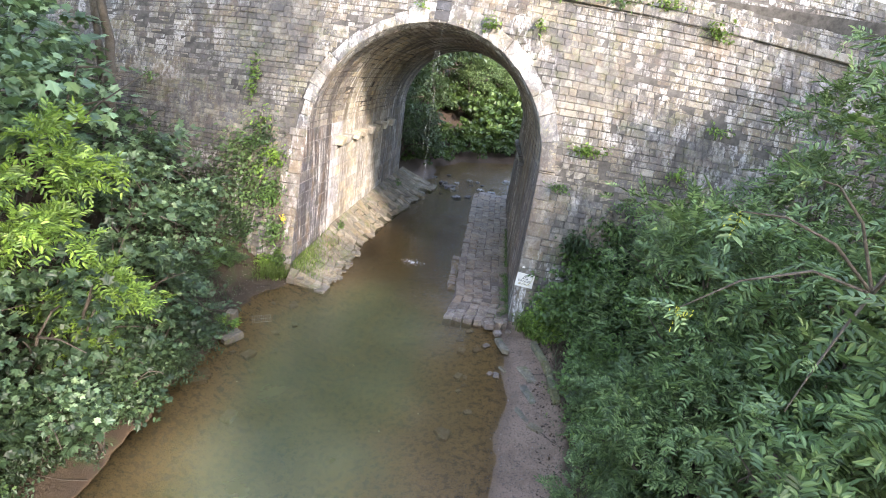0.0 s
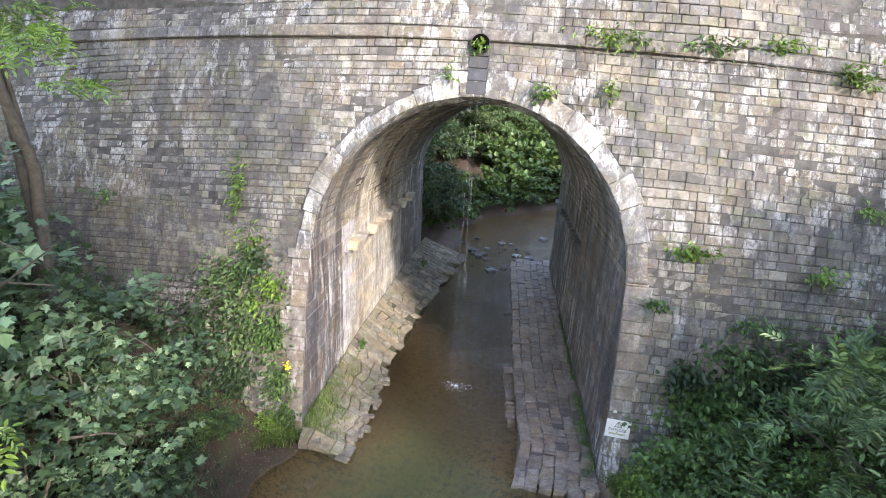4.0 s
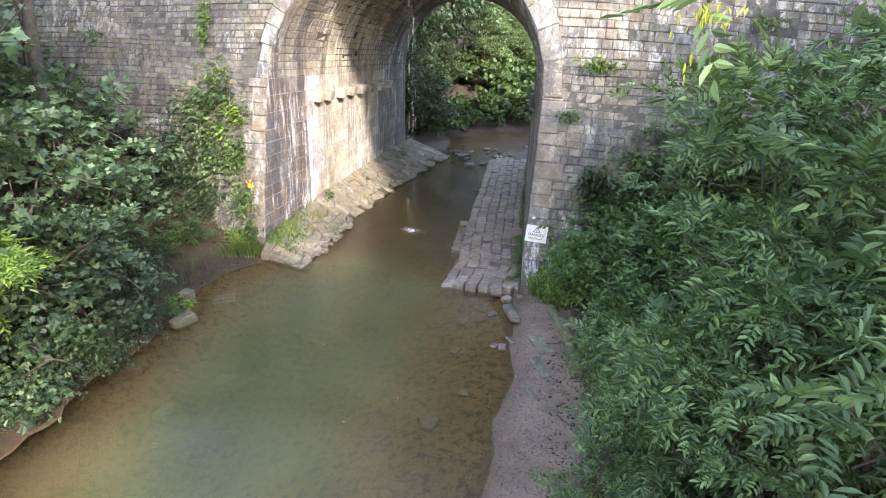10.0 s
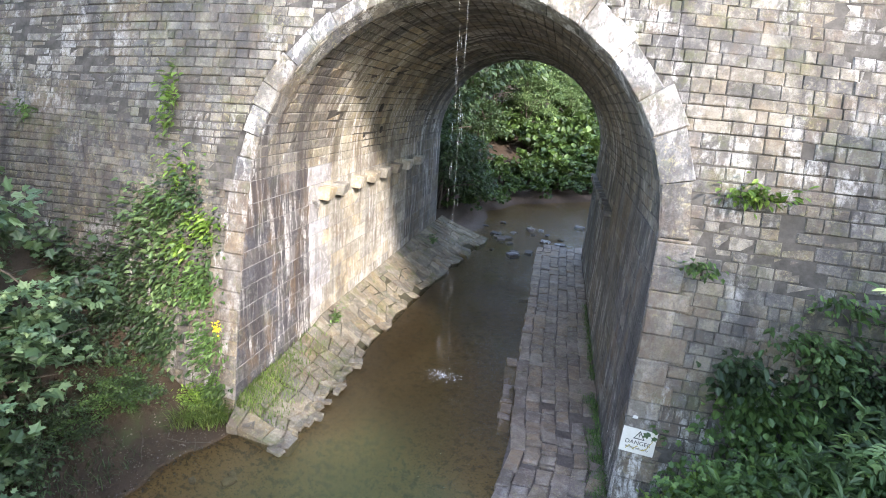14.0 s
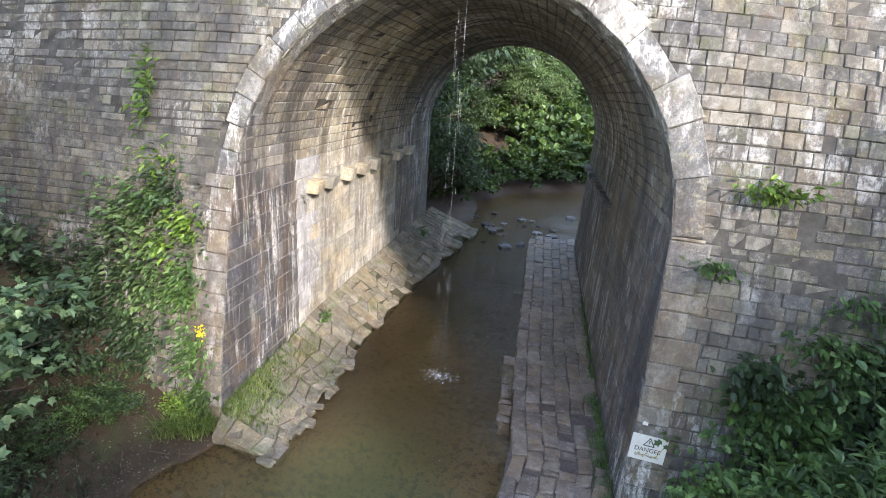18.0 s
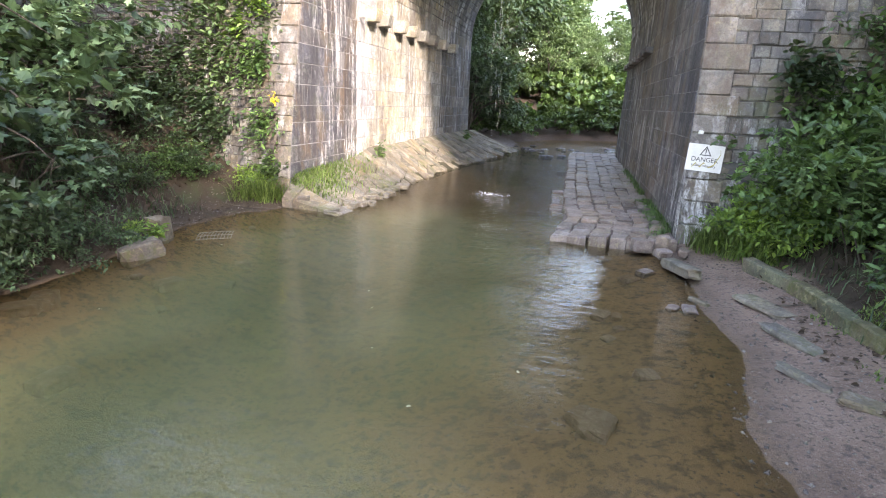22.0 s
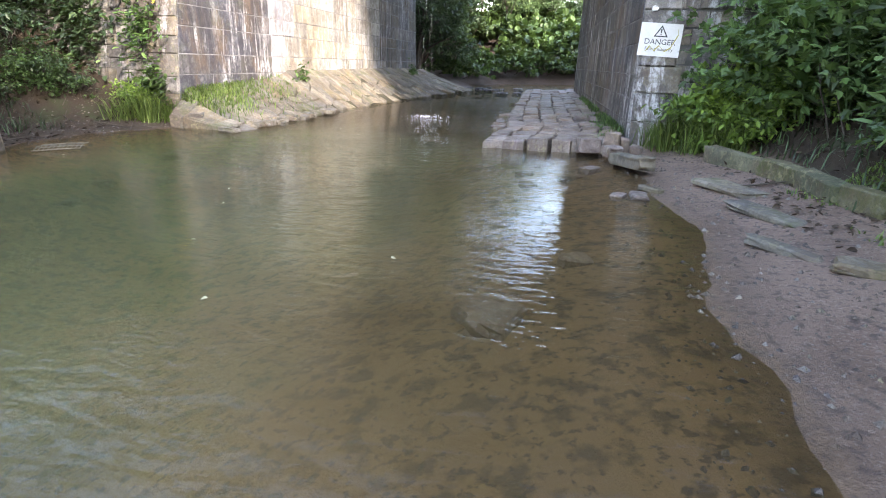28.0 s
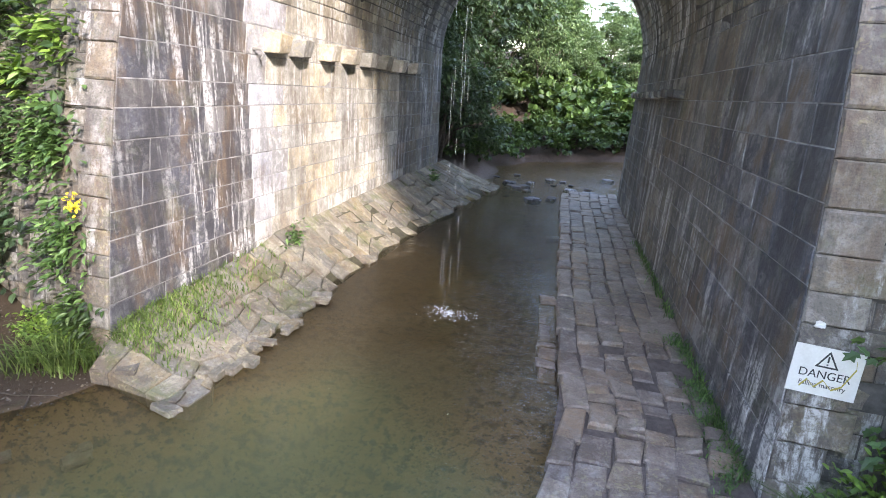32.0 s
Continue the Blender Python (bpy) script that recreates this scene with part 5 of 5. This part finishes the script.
def build_hook():
    """A rusted iron hook, and dark patches painted as the shade of hollows in the lining."""
    u = 3.22 / NEAR[2]
    p, n = inside(u, v_of(u, 2.42))
    path = [p, p + n * 0.12, p + n * 0.16 + Vector((0, 0, -0.06)), p + n * 0.12 + Vector((0, 0, -0.12))]
    tagged(piece("iron_hook", *limb(path, 0.02, 0.014, 6), M_dark), "rusted iron hook in the tunnel wall", "hook")
    # flattened dark blobs on the surface; the hollows' shade is only their colour
    for i, (uu, y, s) in enumerate(((1.12, 5.15, 0.11), (1.06, 5.5, 0.09), (1.17, 5.8, 0.08), (1.05, 4.6, 0.07), (1.22, 5.0, 0.07))):
        p, n = inside(uu, v_of(uu, y))
        bm = bmesh.new()
        bmesh.ops.create_icosphere(bm, subdivisions=2, radius=s)
        for v in bm.verts:
            v.co = Vector((v.co.x, v.co.y * 1.2, v.co.z)) + Vector(noise.noise_vector(v.co * 9 + Vector((i, 0, 0)))) * 0.03
            d = v.co.dot(n)
            v.co -= n * d * 0.85
        bmesh.ops.translate(bm, verts=bm.verts, vec=p + n * 0.008)
        tagged(part("soot_patch", bm, M_hollow_shade), "dark patch painted as the shade of a spalled hollow", "hollow", "hollows in the vault")


def build_grate():
    top = tagged(new("metal_grate"), "bent rusty wire grate lying in the shallow water", "grate")
    m = pose(-2.95, -2.3, 0.0, 4, -3, 28)
    M_rust = plain("rusty_wire", (0.16, 0.12, 0.08), (0.3, 0.27, 0.2), 20, 0.7)
    for i in range(11):
        x = -0.2 + i * 0.04
        vs, fs = limb([m @ Vector((x, -0.13, 0.03)), m @ Vector((x, 0, 0.05)), m @ Vector((x, 0.13, 0.03))], 0.004, 0.004, 5)
        piece("bar", vs, fs, M_rust, top)
    for y in (-0.13, 0.0, 0.13):
        vs, fs = limb([m @ Vector((-0.21, y, 0.035)), m @ Vector((0, y, 0.04)), m @ Vector((0.21, y, 0.035))], 0.005, 0.005, 5)
        piece("cross_bar", vs, fs, M_rust, top)


def build_spout():
    top = tagged(new("drain_spout"), "round drain hole in the face dripping water", "drain")
    m = face_pose(SPOUT_X, 7.73, 0.06)
    bm = bmesh.new()
    k = 20
    for r0, z0, r1, z1 in ((0.17, -0.35, 0.17, 0.03), (0.17, 0.03, 0.182, 0.03), (0.182, 0.03, 0.182, -0.1)):
        a = [bm.verts.new((r0 * math.cos(6.2832 * i / k), r0 * math.sin(6.2832 * i / k), z0)) for i in range(k)]
        b = [bm.verts.new((r1 * math.cos(6.2832 * i / k), r1 * math.sin(6.2832 * i / k), z1)) for i in range(k)]
        for i in range(k):
            bm.faces.new((a[i], a[(i + 1) % k], b[(i + 1) % k], b[i]))
    bm.transform(m)
    part("pipe", bm, M_drip, top)
    # flat black disc just inside the lip, painted as the pipe's unlit depth
    bm = bmesh.new()
    bm.faces.new([bm.verts.new((0.168 * math.cos(6.2832 * i / k), 0.168 * math.sin(6.2832 * i / k), 0.022)) for i in range(k)])
    bm.transform(m)
    M_hole_shade = plain("hole_shade", (0.003, 0.003, 0.003), (0.006, 0.006, 0.005), 5, 1.0)
    M_hole_shade.node_tree.nodes["Principled BSDF"].inputs["Specular IOR Level"].default_value = 0.0
    part("hole", bm, M_hole_shade, top, "flat black disc painted as the shade inside the pipe")
    n = Nodes("falling_water")
    n.bsdf.inputs["Base Color"].default_value = (0.75, 0.8, 0.85, 1)
    n.bsdf.inputs["Roughness"].default_value = 0.15
    n.bsdf.inputs["Alpha"].default_value = 0.16
    fall = tagged(new("falling_water"), "thin strands of water dripping from the drain to the stream", "water")
    r = random.Random(5)
    for i in range(6):
        x0, y0 = -0.36 + r.uniform(-0.09, 0.09), 1.55 + r.uniform(-0.05, 0.1)
        x1, y1 = -0.36 + r.uniform(-0.14, 0.14), 2.3 + r.uniform(-0.12, 0.12)
        z = 7.3 - r.uniform(0, 0.3)
        while z > 0.2:
            ln = r.uniform(0.15, 0.7)
            f0, f1 = ((7.3 - q) / 7.3 for q in (z, max(z - ln, 0.02)))
            a = Vector((x0 + (x1 - x0) * f0, y0 + (y1 - y0) * math.sqrt(max(f0, 0)), z))
            b = Vector((x0 + (x1 - x0) * f1, y0 + (y1 - y0) * math.sqrt(max(f1, 0)), max(z - ln, 0.02)))
            piece("strand", *limb([a, a.lerp(b, 0.5), b], 0.0026, 0.0014, 4), n.mat, fall)
            z -= ln + r.uniform(0.1, 0.9)
    foam = Nodes("splash_foam")
    foam.bsdf.inputs["Base Color"].default_value = (0.8, 0.82, 0.84, 1)
    foam.bsdf.inputs["Roughness"].default_value = 0.3
    heap = Heap()
    for i in range(170):
        a, q = r.uniform(0, 6.2832), abs(r.gauss(0, 0.13))
        x, y, s = -0.36 + math.cos(a) * q * 1.6, 2.38 + math.sin(a) * q, r.uniform(0.003, 0.009)
        z = 0.003 + max(0, r.gauss(0, 0.012))
        heap.add([Vector((x - s * 1.6, y, z)), Vector((x, y - s, z)), Vector((x + s * 1.6, y, z)), Vector((x, y + s, z)), Vector((x, y, z + s * 0.8))], [(0, 1, 4), (1, 2, 4), (2, 3, 4), (3, 0, 4), (3, 2, 1, 0)])
    tagged(piece("splash", heap.v, heap.f, foam.mat), "white splash where the drips meet the stream", "water", kind="stuff")


def wall_plant(name, label, x, z, w, h, count, length, width, material, kind, seed, group="plants in the wall joints", hang=0.3):
    """A plant rooted in a joint of the face, hanging and leaning out."""
    r = np.random.default_rng(seed)
    P, D = [], []
    for i in range(count):
        a, b = r.normal(0, w / 2), r.normal(0, h / 2)
        p, n = face_point(x + a, z + b - hang * abs(r.normal(0, 0.1)), 0.03 + abs(r.normal(0, 0.09)))
        P.append(tuple(p))
        D.append((n.x + a * 0.8, n.y * 0.9, 0.25 + b * 0.3))
    if name == "ivy":
        return tagged(new(name, leaves_mesh(name, P, D, length, width, material, kind, seed, 0.35)), label, "ivy", kind="stuff")
    top = tagged(new(name), label, "plant", group)
    root, n = face_point(x, z - h / 2, 0.0)
    for i in range(5):
        tip = Vector(P[i])
        piece("stem", *limb([root - n * 0.03, root.lerp(tip, 0.5) + n * 0.04, tip], 0.006, 0.003, 5), M_leaf_herb, top)
    leaf = new("leaves", leaves_mesh(name, P, D, length, width, material, kind, seed, 0.35))
    leaf.parent = top
    return top


def build_wall_plants():
    f = "leafy green fern rooted in a joint of the stone face"
    spots = [(-3.95, 3.15, 0.35, 0.3, 150, M_leaf_bright), (-4.75, 5.0, 0.16, 0.55, 130, M_leaf_bright), (3.72, 4.55, 0.4, 0.14, 130, M_leaf_bright), (3.2, 3.6, 0.22, 0.12, 60, M_leaf_herb),
             (0.85, 6.95, 0.22, 0.2, 90, M_leaf_bright), (2.05, 7.1, 0.14, 0.2, 50, M_leaf_bright), (-0.36, 7.69, 0.15, 0.09, 70, M_leaf_bright), (2.1, 8.0, 0.6, 0.18, 190, M_leaf_bright),
             (3.7, 8.0, 0.5, 0.15, 110, M_leaf_herb), (6.2, 7.75, 0.35, 0.2, 120, M_leaf_bright), (5.0, 3.4, 0.5, 0.18, 120, M_leaf_herb), (5.9, 4.4, 0.3, 0.16, 70, M_leaf_bright), (4.9, 8.1, 0.4, 0.12, 80, M_leaf_bright),
             (-0.85, 7.2, 0.15, 0.14, 30, M_leaf_bright), (4.5, 2.9, 0.5, 0.2, 110, M_leaf_herb), (-7.6, 4.7, 0.25, 0.12, 40, M_leaf_herb), (-4.45, 4.0, 0.3, 0.4, 60, M_leaf_bright), (-4.6, 3.4, 0.5, 0.3, 80, M_leaf_herb), (-4.3, 2.75, 0.3, 0.2, 70, M_leaf_bright), (6.6, 5.6, 0.3, 0.15, 50, M_leaf_bright)]
    for i, (x, z, w, h, c, m) in enumerate(spots):
        wall_plant("fern", f, x, z, w, h, c, 0.13, 0.42, m, "simple", 300 + i)
    iv = "trailing ivy and brambles covering the lower stone face"
    for i, (x, z, w, h, c) in enumerate(((-4.6, 2.3, 0.5, 1.0, 520), (-5.3, 2.0, 0.8, 1.0, 800), (-6.4, 1.9, 1.1, 0.9, 1000), (-8.2, 2.1, 1.6, 0.9, 1100), (-4.7, 1.2, 0.5, 0.6, 420), (-3.8, 2.3, 0.25, 0.7, 160), (-4.9, 3.2, 0.6, 0.5, 320), (-4.3, 3.6, 0.4, 0.5, 180))):
        wall_plant("ivy", iv, x, z, w, h, c, 0.11, 0.6, (M_leaf_herb if i == 5 else M_leaf_ash if i in (0, 6) else M_leaf_dark), "simple", 330 + i, "ivy on the face")
    for i, (x, z, w, h, c) in enumerate(((4.3, 1.9, 0.6, 0.55, 600), (5.6, 2.3, 1.0, 0.7, 1100), (7.2, 2.9, 1.3, 0.8, 1500), (9.0, 3.3, 1.6, 1.0, 1600), (3.9, 2.35, 0.3, 0.3, 260), (4.9, 2.7, 0.35, 0.35, 320))):
        wall_plant("ivy", iv, x, z, w, h, c, 0.14, 0.6, (M_leaf_herb, M_leaf_dark, M_leaf_ash)[i % 3], "simple", 350 + i, "ivy on the face")
    for i, (x, z, w, h, c) in enumerate(((-3.72, 1.25, 0.3, 0.4, 320), (-3.55, 0.55, 0.22, 0.3, 240), (-4.0, 2.2, 0.35, 0.4, 300))):
        wall_plant("ragwort", "bright leafy weed at the pier's corner", x, z, w, h, c, 0.1, 0.42, M_leaf_sunny if i == 1 else M_leaf_herb, "simple", 370 + i)
    # yellow flower head
    n = plain("petal", (0.85, 0.62, 0.02), (0.9, 0.7, 0.05), 20, 0.6, 0.05)
    P, D = [], []
    r = np.random.default_rng(3)
    for i in range(60):
        p, q = face_point(-3.5 + r.normal(0, 0.03), 1.62 + r.normal(0, 0.04), 0.16 + r.normal(0, 0.03))
        P.append(tuple(p)), D.append(tuple(r.normal(0, 1, 3)))
    tagged(new("flower", leaves_mesh("flower", P, D, 0.045, 0.6, n, "simple", 3)), "small yellow flower head on a leafy weed", "flower")


def blades(name, label, spots, length, seed, material, lean=0.35, group="grass tufts"):
    """A tuft or strip of grass, narrow bent blades."""
    r = np.random.default_rng(seed)
    V, F = [], []
    for (x, y, z) in spots:
        a = r.uniform(0, 6.2832)
        L = length * r.uniform(0.5, 1.3)
        d = np.array((math.cos(a), math.sin(a), 0)) * lean * r.uniform(0.3, 1.4)
        s = np.array((-math.sin(a), math.cos(a), 0)) * 0.006
        b = np.array((x, y, z))
        m = b + d * L * 0.4 + (0, 0, L * 0.65)
        t = b + d * L * 1.2 + (0, 0, L * 0.9)
        k = len(V)
        V += [tuple(b - s), tuple(b + s), tuple(m + s * 0.8), tuple(m - s * 0.8), tuple(t)]
        F += [(k, k + 1, k + 2, k + 3), (k + 3, k + 2, k + 4)]
    return tagged(piece(name, V, F, material), label, "grass", kind="stuff")


def build_grass():
    r = random.Random(9)
    sp = []
    for i in range(1900):
        y = min(abs(r.gauss(0, 1.0)) - 0.15, 2.3)
        a, b = left_wall_x(max(y, 0)), left_edge(y)
        x = a + abs(r.gauss(0, 0.27)) * (b - a) + 0.03
        if x < b - 0.1:
            sp.append((x, y, apron_z(x, y)))
    blades("grass_strip", "thin yellow-green grass growing on the stone apron", sp, 0.085, 1, M_grass, 0.8)
    for j, (cx, cy, k, L) in enumerate(((-3.55, -0.35, 260, 0.42), (-3.3, -0.15, 160, 0.34), (-3.85, -0.45, 120, 0.3), (3.05, -0.5, 220, 0.4), (3.25, -0.75, 240, 0.4), (3.5, -0.95, 240, 0.35), (2.95, -0.25, 120, 0.3))):
        blades("grass_tuft", "arching tuft of bright grass at the wall's foot", [(cx + r.gauss(0, 0.09), cy + r.gauss(0, 0.09), ground_z(cx, cy) - 0.02) for i in range(k)], L, 10 + j, M_grass, 0.8)
    sp = []
    for i in range(900):
        y = r.uniform(0, 6.5)
        x = right_wall_x(y) - 0.03 - abs(r.gauss(0, 0.05))
        if noise.noise((0, y * 1.3, 3)) > -0.1:
            sp.append((x, y, slab_z(x, y)))
    blades("weed_strip", "straggling weeds along the foot of the damp wall", sp, 0.1, 30, M_leaf_herb, 0.8)
    sp = []
    for i in range(2600):
        y = r.uniform(-0.4, 2.6)
        x = right_wall_x(max(y, 0)) - 0.05 - abs(r.gauss(0, 0.11))
        if noise.noise((x * 2, y * 1.6, 6)) > -0.15:
            sp.append((x, y, slab_z(x, y) - 0.01))
    blades("moss_strip", "low moss and seedlings between the ledge slabs and the wall", sp, 0.035, 35, M_leaf_herb, 1.0)
    sp = []
    for i in range(2200):
        x, y = r.uniform(3.6, 6.5), r.uniform(-7, -0.6)
        sp.append((x, y, ground_z(x, y) - 0.01))
    blades("bank_grass", "sparse low grass on the shady bank", sp, 0.14, 31, M_leaf_dark, 0.8)
    sp = []
    for i in range(5200):
        x, y = 3.85 + r.gauss(0, 0.2), r.uniform(-7, -2.6)
        if noise.noise((x * 1.5, y * 1.2, 8)) > -0.12 and x > 3.45:
            sp.append((x, y, ground_z(x, y) - 0.01))
    blades("moss_strip", "bright mossy turf beside the kerb stones", sp, 0.05, 33, M_grass, 0.9)
    sp = []
    for i in range(4200):
        x, y = r.uniform(-6.5, -3.95), r.uniform(-8, -1.2)
        sp.append((x, y, ground_z(x, y) - 0.01))
    blades("bank_grass", "sparse low grass on the shady bank", sp, 0.14, 32, M_leaf_dark, 0.8)
    for j, (x, y) in enumerate(((-2.85, 2.75), (-2.35, 8.6))):
        P = [(x + r.gauss(0, 0.05), y + r.gauss(0, 0.1), 0.5 + abs(r.gauss(0, 0.12))) for i in range(90)]
        tagged(new("wall_weed", leaves_mesh("wall_weed", P, [(0.6, 0, 0.5)] * 90, 0.09, 0.5, M_leaf_herb, "simple", 50 + j)), "small leafy weed at the foot of the tunnel wall", "plant", kind="stuff")


build_sign()
build_corbels()
build_rocks()
build_rock_plant()
build_pebbles()
build_sunken()
build_hook()
build_grate()
build_spout()
build_wall_plants()
build_grass()


def build_litter():
    """Dead leaves and twigs on the shady banks."""
    r = random.Random(77)
    M_litter = plain("leaf_litter", (0.045, 0.03, 0.018), (0.11, 0.075, 0.045), 9, 0.9, 0.2, 0.01, True)
    for n, x0, x1, y0, y1 in ((2600, -5.6, -3.5, -8.5, -0.3), (1500, 3.3, 5.2, -7.0, -0.5)):
        P = []
        for i in range(n):
            x, y = r.uniform(x0, x1), r.uniform(y0, y1)
            P.append((x, y, max(ground_z(x, y), 0.02) + 0.012))
        D = [(r.gauss(0, 1), r.gauss(0, 1), 0.3) for _ in P]
        tagged(new("leaf_litter", leaves_mesh("leaf_litter", P, D, 0.06, 0.55, M_litter, "simple", n)), "brown dead leaves strewn on the earth bank", "leaf litter", kind="stuff")
    for i in range(26):
        x, y = (r.uniform(-4.6, -3.3), r.uniform(-8.0, -0.6)) if i % 3 else (r.uniform(3.4, 4.4), r.uniform(-6.5, -1.0))
        a = r.uniform(0, 6.28)
        L = r.uniform(0.25, 0.8)
        pts = []
        for f in (-0.5, -0.1, 0.25, 0.5):
            px, py = x + math.cos(a) * L * f, y + math.sin(a) * L * f
            pts.append(Vector((px + r.gauss(0, 0.015), py + r.gauss(0, 0.015), max(ground_z(px, py), 0) + 0.02 + 0.05 * max(0, f))))
        tagged(piece("twig", *limb(pts, 0.009, 0.003, 5), M_bark, smooth=True), "dead brown twig lying on the bank", "twig", "twigs on the bank")


build_litter()
